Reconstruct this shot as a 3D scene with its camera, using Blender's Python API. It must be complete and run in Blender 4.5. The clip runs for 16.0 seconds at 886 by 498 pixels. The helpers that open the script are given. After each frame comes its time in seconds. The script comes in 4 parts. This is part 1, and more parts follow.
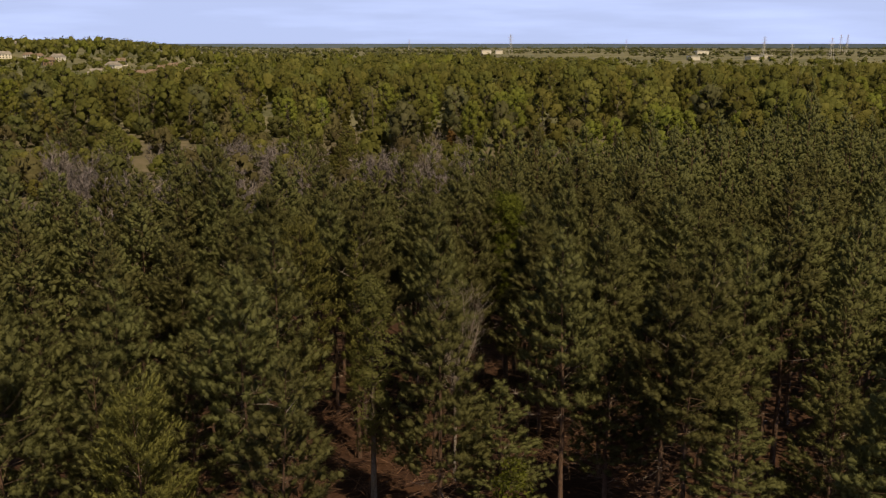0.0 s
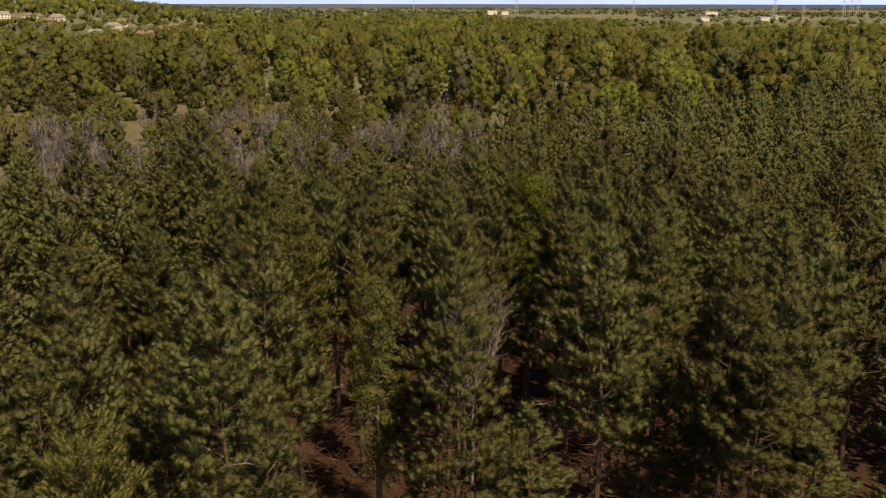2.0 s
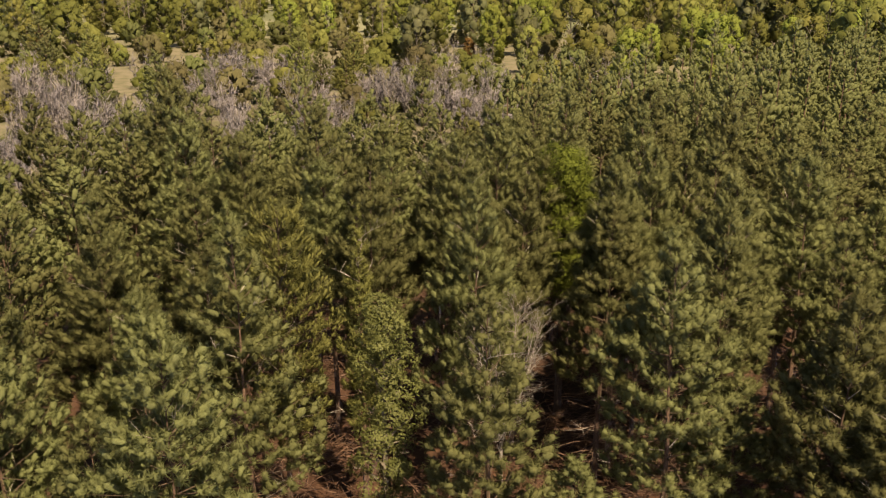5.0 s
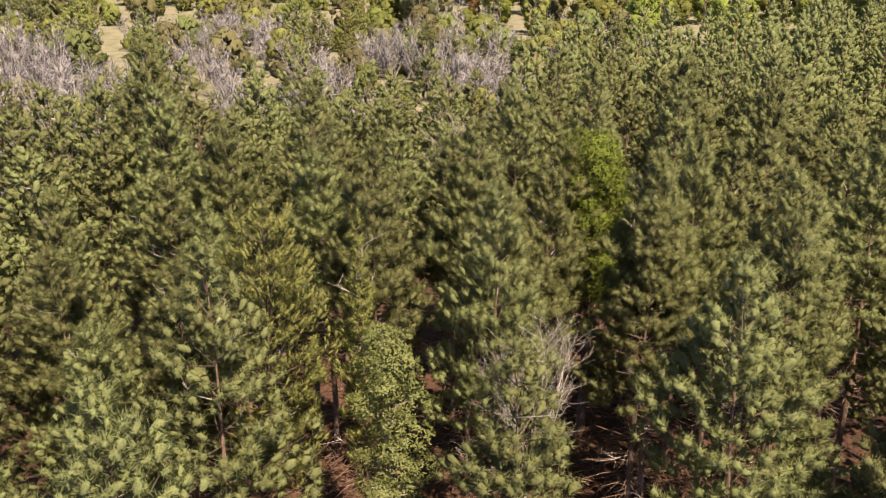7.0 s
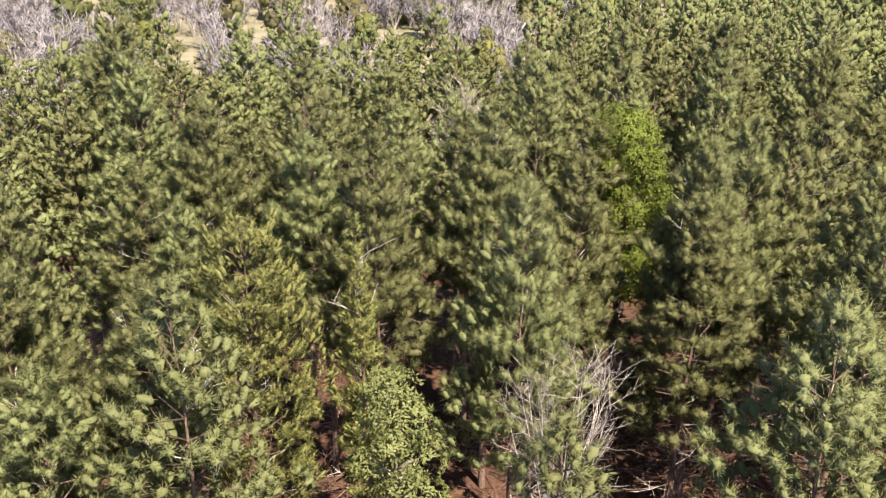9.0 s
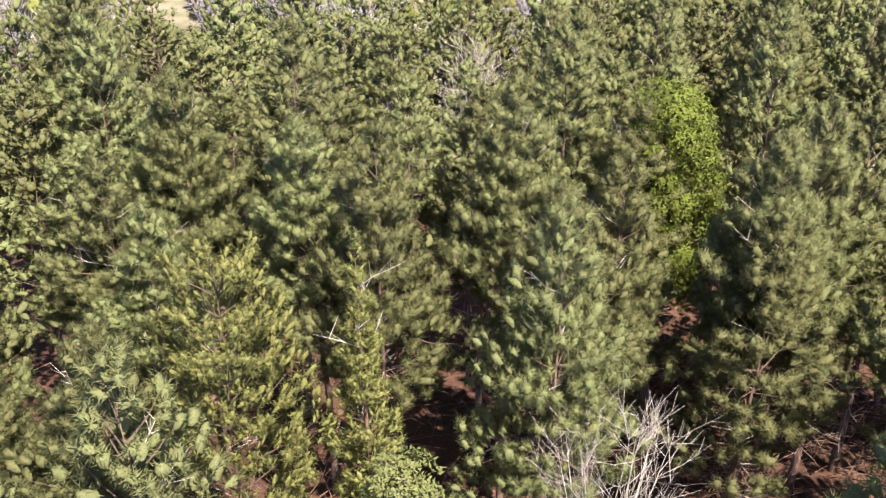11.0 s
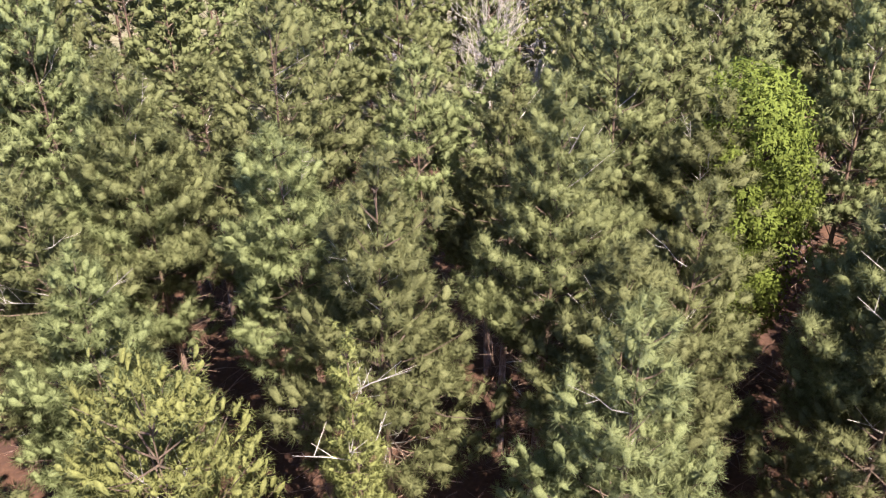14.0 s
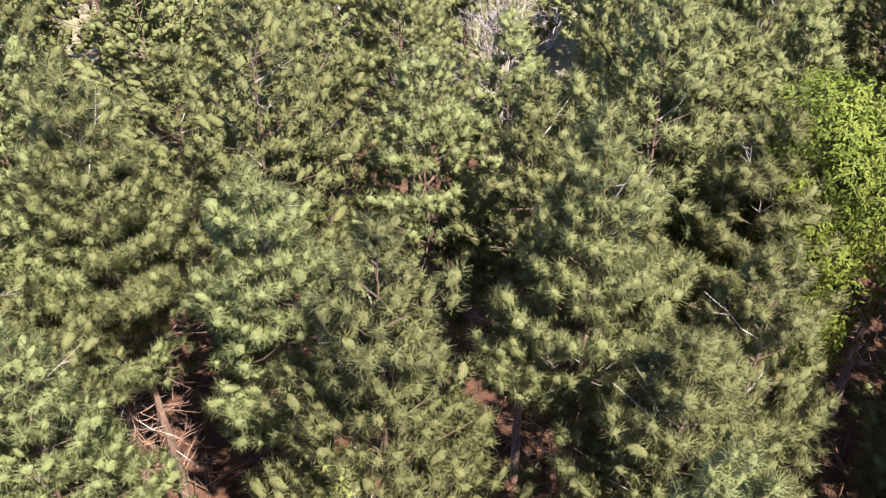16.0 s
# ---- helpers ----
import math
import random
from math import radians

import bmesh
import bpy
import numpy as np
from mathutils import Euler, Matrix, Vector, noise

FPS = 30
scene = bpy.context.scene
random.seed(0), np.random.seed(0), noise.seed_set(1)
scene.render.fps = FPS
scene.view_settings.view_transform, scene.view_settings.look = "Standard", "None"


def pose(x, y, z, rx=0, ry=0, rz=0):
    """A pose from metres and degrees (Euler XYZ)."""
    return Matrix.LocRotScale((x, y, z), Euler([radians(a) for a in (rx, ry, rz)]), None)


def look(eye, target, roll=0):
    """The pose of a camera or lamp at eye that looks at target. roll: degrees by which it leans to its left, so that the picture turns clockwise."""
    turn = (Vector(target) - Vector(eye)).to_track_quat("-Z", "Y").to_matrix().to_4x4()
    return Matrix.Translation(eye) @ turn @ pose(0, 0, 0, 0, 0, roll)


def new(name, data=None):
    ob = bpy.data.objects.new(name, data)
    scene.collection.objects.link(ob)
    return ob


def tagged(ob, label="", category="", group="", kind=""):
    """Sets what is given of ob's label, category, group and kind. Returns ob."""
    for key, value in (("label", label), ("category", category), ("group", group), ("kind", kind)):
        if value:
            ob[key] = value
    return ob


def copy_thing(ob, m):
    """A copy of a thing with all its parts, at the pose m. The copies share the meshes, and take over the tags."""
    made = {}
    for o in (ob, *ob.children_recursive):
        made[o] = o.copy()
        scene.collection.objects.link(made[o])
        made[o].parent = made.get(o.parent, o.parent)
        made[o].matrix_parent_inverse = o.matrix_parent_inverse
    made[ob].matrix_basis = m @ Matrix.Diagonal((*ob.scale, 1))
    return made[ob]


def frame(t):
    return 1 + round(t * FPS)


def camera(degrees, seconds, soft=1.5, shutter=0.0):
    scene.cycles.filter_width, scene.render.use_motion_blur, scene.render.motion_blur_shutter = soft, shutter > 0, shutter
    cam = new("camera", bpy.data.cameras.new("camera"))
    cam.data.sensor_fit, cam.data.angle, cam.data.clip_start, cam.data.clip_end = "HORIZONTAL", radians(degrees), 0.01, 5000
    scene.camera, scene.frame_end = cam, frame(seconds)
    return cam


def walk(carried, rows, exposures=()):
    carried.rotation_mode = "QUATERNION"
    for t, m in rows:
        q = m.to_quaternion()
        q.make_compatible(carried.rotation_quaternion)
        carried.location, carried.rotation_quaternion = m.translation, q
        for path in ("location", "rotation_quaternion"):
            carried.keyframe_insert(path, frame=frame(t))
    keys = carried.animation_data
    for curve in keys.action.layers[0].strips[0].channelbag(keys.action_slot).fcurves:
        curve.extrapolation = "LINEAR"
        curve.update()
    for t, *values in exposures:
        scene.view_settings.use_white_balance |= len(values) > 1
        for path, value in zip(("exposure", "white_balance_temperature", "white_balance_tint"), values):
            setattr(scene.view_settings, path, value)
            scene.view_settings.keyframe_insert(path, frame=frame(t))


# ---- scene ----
cam = camera(50.3, 16.0, soft=1.2)
METRES, EYE, TILT, LEAN, TURN = 50.0, 27.0, -12.35, 0.0, 0.0
ROWS = [
    (0.0, 0.0, 0.0, 0.0, -0.0, 0.0, 0.0),
    (0.5, -0.003, 0.042, 0.0086, 0.09, -0.54, -0.03),
    (1.0, -0.0062, 0.0838, 0.0168, 0.17, -1.1, -0.07),
    (1.5, -0.0095, 0.1243, 0.0249, 0.23, -1.69, -0.11),
    (2.0, -0.0128, 0.1625, 0.0328, 0.27, -2.27, -0.12),
    (2.5, -0.0158, 0.1982, 0.0402, 0.33, -2.84, -0.14),
    (3.0, -0.0183, 0.232, 0.0473, 0.38, -3.42, -0.17),
    (3.5, -0.0206, 0.2643, 0.0545, 0.46, -4.03, -0.15),
    (6.0, -0.0328, 0.4283, 0.0892, 0.68, -7.09, -0.07),
    (6.5, -0.036, 0.4586, 0.0967, 0.7, -7.74, -0.09),
    (7.0, -0.0385, 0.4879, 0.1031, 0.72, -8.41, -0.1),
    (7.5, -0.041, 0.5159, 0.1094, 0.75, -9.17, -0.06),
    (8.0, -0.0428, 0.5448, 0.1161, 0.79, -9.95, -0.02),
    (8.5, -0.0451, 0.5745, 0.1224, 0.8, -10.79, 0.03),
    (9.0, -0.049, 0.6047, 0.1282, 0.73, -11.79, 0.07),
    (11.5, -0.0622, 0.7513, 0.1591, 0.69, -17.12, 0.13),
    (12.0, -0.0633, 0.777, 0.1659, 0.78, -18.24, 0.14),
    (12.5, -0.0654, 0.8022, 0.1724, 0.81, -19.36, 0.12),
    (13.0, -0.0675, 0.8272, 0.1796, 0.86, -20.53, 0.11),
    (13.5, -0.069, 0.8532, 0.1846, 0.95, -21.66, 0.12),
    (14.0, -0.0692, 0.8794, 0.189, 1.18, -22.71, 0.15),
    (14.5, -0.0726, 0.9045, 0.1936, 1.06, -23.72, 0.19),
    (15.0, -0.0713, 0.9292, 0.199, 1.33, -24.83, 0.33),
    (15.5, -0.0738, 0.9531, 0.2022, 1.25, -25.74, 0.31),
    (16.0, -0.0778, 0.9747, 0.2054, 1.02, -26.67, 0.21),
]
EXPOSURES = [(0.0, -0.24, 11000, 14), (3.5, 0.7, 11600, 13), (6.0, 1.56, 9500, 14), (9.0, 2.32, 7300, 14), (12.0, 2.48, 6800, 17), (16.0, 2.57, 6700, 15)]
walk(cam, [(t, pose(0, 0, EYE, TILT, LEAN, TURN) @ pose(METRES * x, METRES * y, METRES * z, 90 + pitch, roll, yaw)) for t, x, y, z, yaw, pitch, roll in ROWS], EXPOSURES)

# ---- daylight ----
SUN_TO = Vector((0.38, -0.64, 1.08)).normalized()
world = bpy.data.worlds.new("sky")
scene.world = world
world.use_nodes = True
wt = world.node_tree
sky = wt.nodes.new("ShaderNodeTexSky")
sky.sky_type, sky.sun_disc = "NISHITA", False
sky.sun_elevation = math.asin(SUN_TO.z)
sky.sun_rotation = math.atan2(SUN_TO.x, SUN_TO.y)
sky.air_density, sky.dust_density, sky.ozone_density = 1.0, 0.6, 1.0
# look a little higher into the sky, for a clear blue down to the skyline, with thin high cloud
tc = wt.nodes.new("ShaderNodeTexCoord")
lift = wt.nodes.new("ShaderNodeMapping")
lift.inputs["Location"].default_value, lift.inputs["Scale"].default_value = (0, 0, 0.3), (1, 1, 0.75)
wt.links.new(tc.outputs["Generated"], lift.inputs[0])
wt.links.new(lift.outputs[0], sky.inputs[0])
streak = wt.nodes.new("ShaderNodeMapping")
streak.inputs["Scale"].default_value = (1.5, 1.5, 14)
wt.links.new(tc.outputs["Generated"], streak.inputs[0])
cloud = wt.nodes.new("ShaderNodeTexNoise")
cloud.inputs["Scale"].default_value, cloud.inputs["Detail"].default_value = 3.0, 5
wt.links.new(streak.outputs[0], cloud.inputs["Vector"])
veil = wt.nodes.new("ShaderNodeMapRange")
veil.inputs["From Min"].default_value, veil.inputs["From Max"].default_value = 0.45, 0.8
veil.inputs["To Min"].default_value, veil.inputs["To Max"].default_value = 0.62, 0.85
wt.links.new(cloud.outputs["Fac"], veil.inputs["Value"])
sky_mix = wt.nodes.new("ShaderNodeMix")
sky_mix.data_type = "RGBA"
high = wt.nodes.new("ShaderNodeSeparateXYZ")
wt.links.new(tc.outputs["Generated"], high.inputs[0])
fade = wt.nodes.new("ShaderNodeMapRange")
fade.inputs["From Min"].default_value, fade.inputs["From Max"].default_value = 0.05, 0.16
fade.inputs["To Min"].default_value, fade.inputs["To Max"].default_value = 1.0, 0.0
wt.links.new(high.outputs[2], fade.inputs["Value"])
thin = wt.nodes.new("ShaderNodeMath")
thin.operation = "MULTIPLY"
wt.links.new(veil.outputs[0], thin.inputs[0])
wt.links.new(fade.outputs[0], thin.inputs[1])
wt.links.new(thin.outputs[0], sky_mix.inputs[0])
wt.links.new(sky.outputs[0], sky_mix.inputs[6])
sky_mix.inputs[7].default_value = (13.4, 21.8, 48.0, 1)
wt.links.new(sky_mix.outputs[2], wt.nodes["Background"].inputs[0])
wt.nodes["Background"].inputs[1].default_value = 0.05
sun = new("sun", bpy.data.lights.new("sun", "SUN"))
sun.data.energy, sun.data.angle, sun.data.color = 4.3, radians(0.5), (1.0, 0.93, 0.79)
sun.matrix_world = look(SUN_TO * 100, (0, 0, 0))


# ---- materials ----
def ramp(nt, fac, stops):
    r = nt.nodes.new("ShaderNodeValToRGB")
    els = r.color_ramp.elements
    while len(els) < len(stops):
        els.new(0.5)
    for e, (p, c) in zip(els, stops):
        e.position, e.color = p, (*c, 1)
    nt.links.new(fac, r.inputs[0])
    return r.outputs[0]


def noise_of(nt, scale, detail=3, coord=None):
    n = nt.nodes.new("ShaderNodeTexNoise")
    n.inputs["Scale"].default_value, n.inputs["Detail"].default_value = scale, detail
    if coord is None:
        coord = nt.nodes.new("ShaderNodeNewGeometry").outputs["Position"]
    nt.links.new(coord, n.inputs["Vector"])
    return n.outputs["Fac"]


def blend(nt, fac, a, b, how="MIX"):
    m = nt.nodes.new("ShaderNodeMix")
    m.data_type, m.blend_type = "RGBA", how
    for sock, v in ((m.inputs[0], fac), (m.inputs[6], a), (m.inputs[7], b)):
        if hasattr(v, "links"):
            nt.links.new(v, sock)
        else:
            sock.default_value = v if isinstance(v, (int, float)) else (*v, 1)
    return m.outputs[2]


def arith(nt, op, a, b=0.0):
    m = nt.nodes.new("ShaderNodeMath")
    m.operation = op
    for sock, v in ((m.inputs[0], a), (m.inputs[1], b)):
        if hasattr(v, "links"):
            nt.links.new(v, sock)
        else:
            sock.default_value = v
    return m.outputs[0]


def fresh(name):
    m = bpy.data.materials.new(name)
    m.use_nodes = True
    return m, m.node_tree, m.node_tree.nodes["Principled BSDF"]


def foliage(name, dark, light, tint, rough=0.45, through_light=0.25, gloss=0.5):
    """Leaves or needles: each tuft and each tree has its own shade between dark and light."""
    m, nt, b = fresh(name)
    geo = nt.nodes.new("ShaderNodeNewGeometry")
    oi = nt.nodes.new("ShaderNodeObjectInfo")
    c = ramp(nt, arith(nt, "ADD", arith(nt, "MULTIPLY", geo.outputs["Random Per Island"], 0.5), 0.3), [(0.0, dark), (0.75, light), (1.0, tint)])
    hue = nt.nodes.new("ShaderNodeHueSaturation")
    hue.inputs["Hue"].default_value = 0.5
    nt.links.new(c, hue.inputs["Color"])
    nt.links.new(arith(nt, "ADD", arith(nt, "MULTIPLY", oi.outputs["Random"], 0.03), 0.484), hue.inputs["Hue"])
    patch = noise_of(nt, 0.9, 2)
    val = arith(nt, "ADD", arith(nt, "MULTIPLY", oi.outputs["Random"], 0.45), arith(nt, "ADD", arith(nt, "MULTIPLY", patch, 0.7), 0.42))
    nt.links.new(val, hue.inputs["Value"])
    grain = ramp(nt, noise_of(nt, 30.0, 2), [(0.38, (0.84, 0.84, 0.84)), (0.62, (1.16, 1.16, 1.16))])
    shade = blend(nt, 1.0, hue.outputs[0], grain, "MULTIPLY")
    nt.links.new(shade, b.inputs["Base Color"])
    b.inputs["Roughness"].default_value = rough
    b.inputs["Specular IOR Level"].default_value = gloss
    tr = nt.nodes.new("ShaderNodeBsdfTranslucent")
    nt.links.new(shade, tr.inputs[0])
    mix = nt.nodes.new("ShaderNodeMixShader")
    mix.inputs[0].default_value = through_light
    nt.links.new(b.outputs[0], mix.inputs[1])
    nt.links.new(tr.outputs[0], mix.inputs[2])
    nt.links.new(mix.outputs[0], nt.nodes["Material Output"].inputs[0])
    return m


def bark(name, dark, light, scale=6.0, rough=0.9):
    m, nt, b = fresh(name)
    pos = nt.nodes.new("ShaderNodeNewGeometry").outputs["Position"]
    mp = nt.nodes.new("ShaderNodeMapping")
    mp.inputs["Scale"].default_value = (1, 1, 0.25)
    nt.links.new(pos, mp.inputs[0])
    f = noise_of(nt, scale * 3, 5, mp.outputs[0])
    big = noise_of(nt, 0.7, 2)
    c = ramp(nt, f, [(0.3, dark), (0.7, light)])
    oi = nt.nodes.new("ShaderNodeObjectInfo")
    v = arith(nt, "ADD", arith(nt, "MULTIPLY", big, 0.6), arith(nt, "ADD", arith(nt, "MULTIPLY", oi.outputs["Random"], 0.4), 0.5))
    hue = nt.nodes.new("ShaderNodeHueSaturation")
    nt.links.new(c, hue.inputs["Color"])
    nt.links.new(v, hue.inputs["Value"])
    grain = ramp(nt, noise_of(nt, 46.0, 2), [(0.38, (0.68, 0.68, 0.68)), (0.62, (1.32, 1.32, 1.32))])
    shade = blend(nt, 1.0, hue.outputs[0], grain, "MULTIPLY")
    nt.links.new(shade, b.inputs["Base Color"])
    b.inputs["Roughness"].default_value = rough
    bump = nt.nodes.new("ShaderNodeBump")
    bump.inputs["Strength"].default_value, bump.inputs["Distance"].default_value = 0.6, 0.02
    nt.links.new(f, bump.inputs["Height"])
    nt.links.new(bump.outputs[0], b.inputs["Normal"])
    return m


def plain(name, dark, light, scale=3.0, rough=0.7):
    m, nt, b = fresh(name)
    nt.links.new(ramp(nt, noise_of(nt, scale, 4), [(0.3, dark), (0.7, light)]), b.inputs["Base Color"])
    b.inputs["Roughness"].default_value = rough
    return m


NEEDLES = foliage("pine_needles", (0.134, 0.147, 0.067), (0.156, 0.171, 0.083), (0.178, 0.195, 0.106), 0.8, 0.48, 0.1)
NEEDLES_YELLOW = foliage("yellow_green_needles", (0.158, 0.171, 0.06), (0.19, 0.205, 0.08), (0.222, 0.235, 0.106), 0.8, 0.45, 0.1)
BIRCH = foliage("bright_green_leaves", (0.072, 0.094, 0.019), (0.114, 0.136, 0.03), (0.16, 0.176, 0.054), 0.8, 0.4, 0.12)
SHRUB = foliage("shrub_leaves", (0.070, 0.086, 0.030), (0.110, 0.128, 0.050), (0.160, 0.172, 0.090), 0.7, 0.4, 0.25)
YOUNG_LEAF = foliage("pale_green_leaves", (0.105, 0.126, 0.046), (0.155, 0.178, 0.066), (0.215, 0.232, 0.115), 0.6, 0.4, 0.3)
SHRUB_DRY = foliage("dry_shrub_leaves", (0.095, 0.092, 0.048), (0.140, 0.132, 0.072), (0.190, 0.178, 0.110), 0.8, 0.4, 0.1)
LEAF_DARK = foliage("dark_oak_leaves", (0.084, 0.1, 0.032), (0.135, 0.149, 0.048), (0.192, 0.194, 0.074), 0.8, 0.4, 0.12)
LEAF_MID = foliage("maple_leaves", (0.125, 0.137, 0.046), (0.182, 0.19, 0.064), (0.24, 0.232, 0.088), 0.8, 0.4, 0.12)
LEAF_LIGHT = foliage("poplar_leaves", (0.13, 0.166, 0.04), (0.178, 0.212, 0.056), (0.228, 0.25, 0.085), 0.8, 0.4, 0.12)
LEAF_SILVER = foliage("silvery_leaves", (0.09, 0.105, 0.052), (0.15, 0.165, 0.092), (0.24, 0.25, 0.175), 0.8, 0.4, 0.12)
LEAF_RUST = foliage("rusty_leaves", (0.103, 0.058, 0.023), (0.184, 0.114, 0.045), (0.229, 0.161, 0.069), 0.8, 0.4, 0.12)
FAR_WOODS = foliage("far_wood_leaves", (0.085, 0.103, 0.036), (0.145, 0.163, 0.062), (0.205, 0.206, 0.088), 0.8, 0.4, 0.12)
# leaves of the far belts, haze painted in as a greyer, bluer base colour
HAZED_LEAVES = foliage("haze_tinted_leaves", (0.090, 0.108, 0.060), (0.140, 0.160, 0.095), (0.190, 0.200, 0.128), 0.8, 0.3, 0.05)
BARK_PINE = bark("pine_bark", (0.05, 0.03, 0.024), (0.15, 0.095, 0.074))
LIMB_PINE = bark("pine_limb_bark", (0.04, 0.026, 0.02), (0.09, 0.06, 0.046))
BARK_LEAF = bark("grey_bark", (0.09, 0.075, 0.06), (0.225, 0.2025, 0.1725))
DEADWOOD = bark("dead_wood", (0.17, 0.15, 0.142), (0.36, 0.33, 0.32), 4.0)
TWIG_GREY = foliage("grey_twigs", (0.145, 0.138, 0.165), (0.215, 0.205, 0.240), (0.290, 0.280, 0.325), 0.9, 0.0, 0.1)
TWIG_BROWN = bark("brown_twigs", (0.09, 0.05, 0.038), (0.23, 0.15, 0.118), 4.0)
WALL_WHITE = plain("white_siding", (0.7, 0.7, 0.68), (0.82, 0.81, 0.78), 0.3)
WALL_BRICK = plain("brown_brick", (0.2, 0.14, 0.11), (0.3, 0.22, 0.18), 0.5)
ROOF_GREY = plain("grey_shingles", (0.2, 0.2, 0.21), (0.33, 0.32, 0.32), 0.4, 0.9)
ROOF_PINK = plain("brown_shingles", (0.16, 0.12, 0.1), (0.26, 0.2, 0.17), 0.4, 0.9)
BRUSH = bark("fallen_twigs", (0.05, 0.024, 0.017), (0.15, 0.086, 0.062), 4.0)
GLASS_DARK = plain("window_glass", (0.03, 0.035, 0.04), (0.05, 0.06, 0.07), 0.5, 0.1)
STEEL = plain("galvanised_steel", (0.45, 0.46, 0.47), (0.6, 0.6, 0.6), 0.05, 0.5)


def ground_material():
    m, nt, b = fresh("ground")
    pos = nt.nodes.new("ShaderNodeNewGeometry").outputs["Position"]
    sep = nt.nodes.new("ShaderNodeSeparateXYZ")
    nt.links.new(pos, sep.inputs[0])
    fine, mid, broad = noise_of(nt, 5.0, 6), noise_of(nt, 0.35, 4), noise_of(nt, 0.012, 4)
    litter = blend(nt, 0.55, ramp(nt, fine, [(0.3, (0.020, 0.007, 0.004)), (0.55, (0.050, 0.020, 0.011)), (0.8, (0.100, 0.050, 0.030))]),
                   ramp(nt, mid, [(0.35, (0.026, 0.009, 0.006)), (0.6, (0.060, 0.026, 0.014)), (0.75, (0.105, 0.056, 0.034))]))
    grass = blend(nt, 0.5, ramp(nt, fine, [(0.3, (0.070, 0.072, 0.038)), (0.7, (0.160, 0.142, 0.104))]),
                  ramp(nt, mid, [(0.35, (0.060, 0.066, 0.028)), (0.5, (0.145, 0.130, 0.090)), (0.68, (0.200, 0.170, 0.138))]))
    land = blend(nt, 0.5, ramp(nt, mid, [(0.3, (0.075, 0.09, 0.05)), (0.7, (0.14, 0.15, 0.09))]),
                 ramp(nt, broad, [(0.4, (0.085, 0.105, 0.06)), (0.6, (0.27, 0.26, 0.19))]))
    wobble = arith(nt, "MULTIPLY", arith(nt, "SUBTRACT", mid, 0.5), 16.0)
    right = arith(nt, "MULTIPLY", arith(nt, "MINIMUM", arith(nt, "MAXIMUM", arith(nt, "SUBTRACT", sep.outputs[0], 12.0), 0.0), 30.0), 2.4)
    edge = arith(nt, "SUBTRACT", arith(nt, "ADD", sep.outputs[1], wobble), arith(nt, "ADD", right, 92.0))
    to_grass = arith(nt, "MINIMUM", arith(nt, "MAXIMUM", arith(nt, "DIVIDE", edge, 5.0), 0.0), 1.0)
    to_land = arith(nt, "MINIMUM", arith(nt, "MAXIMUM", arith(nt, "DIVIDE", arith(nt, "SUBTRACT", sep.outputs[1], 270.0), 60.0), 0.0), 1.0)
    c = blend(nt, to_land, blend(nt, to_grass, litter, grass), land)
    nt.links.new(c, b.inputs["Base Color"])
    b.inputs["Roughness"].default_value = 0.95
    bump = nt.nodes.new("ShaderNodeBump")
    bump.inputs["Strength"].default_value, bump.inputs["Distance"].default_value = 0.8, 0.08
    nt.links.new(fine, bump.inputs["Height"])
    nt.links.new(bump.outputs[0], b.inputs["Normal"])
    return m


GROUND = ground_material()


# ---- mesh helpers ----
class Soup:
    """Collects triangles and quads for one mesh."""
    def __init__(self):
        self.v, self.f, self.n = [], [], 0

    def add(self, verts, faces):
        self.v.extend(verts)
        self.f.extend([tuple(i + self.n for i in f) for f in faces])
        self.n += len(verts)

    def tube(self, pts, radii, sides=5, cap=False):
        """A tapered tube along pts."""
        pts = [Vector(p) for p in pts]
        verts, faces = [], []
        for i, (p, r) in enumerate(zip(pts, radii)):
            d = (pts[min(i + 1, len(pts) - 1)] - pts[max(i - 1, 0)]).normalized()
            a = d.orthogonal().normalized()
            b = d.cross(a)
            verts += [tuple(p + (a * math.cos(k * math.tau / sides) + b * math.sin(k * math.tau / sides)) * r) for k in range(sides)]
        for i in range(len(pts) - 1):
            for k in range(sides):
                k2 = (k + 1) % sides
                faces.append((i * sides + k, i * sides + k2, (i + 1) * sides + k2, (i + 1) * sides + k))
        if cap:
            faces.append(tuple(range((len(pts) - 1) * sides, len(pts) * sides)))
        self.add(verts, faces)

    def box(self, x0, y0, z0, x1, y1, z1):
        v = [(x, y, z) for z in (z0, z1) for y in (y0, y1) for x in (x0, x1)]
        self.add(v, [(0, 2, 3, 1), (4, 5, 7, 6), (0, 1, 5, 4), (2, 6, 7, 3), (0, 4, 6, 2), (1, 3, 7, 5)])

    def mesh(self, name, material, smooth=False):
        me = bpy.data.meshes.new(name)
        me.from_pydata(self.v, [], self.f)
        me.materials.append(material)
        if smooth:
            me.polygons.foreach_set("use_smooth", [True] * len(me.polygons))
        me.update()
        return me


def unit(a):
    return a / np.maximum(np.linalg.norm(a, axis=-1, keepdims=True), 1e-9)


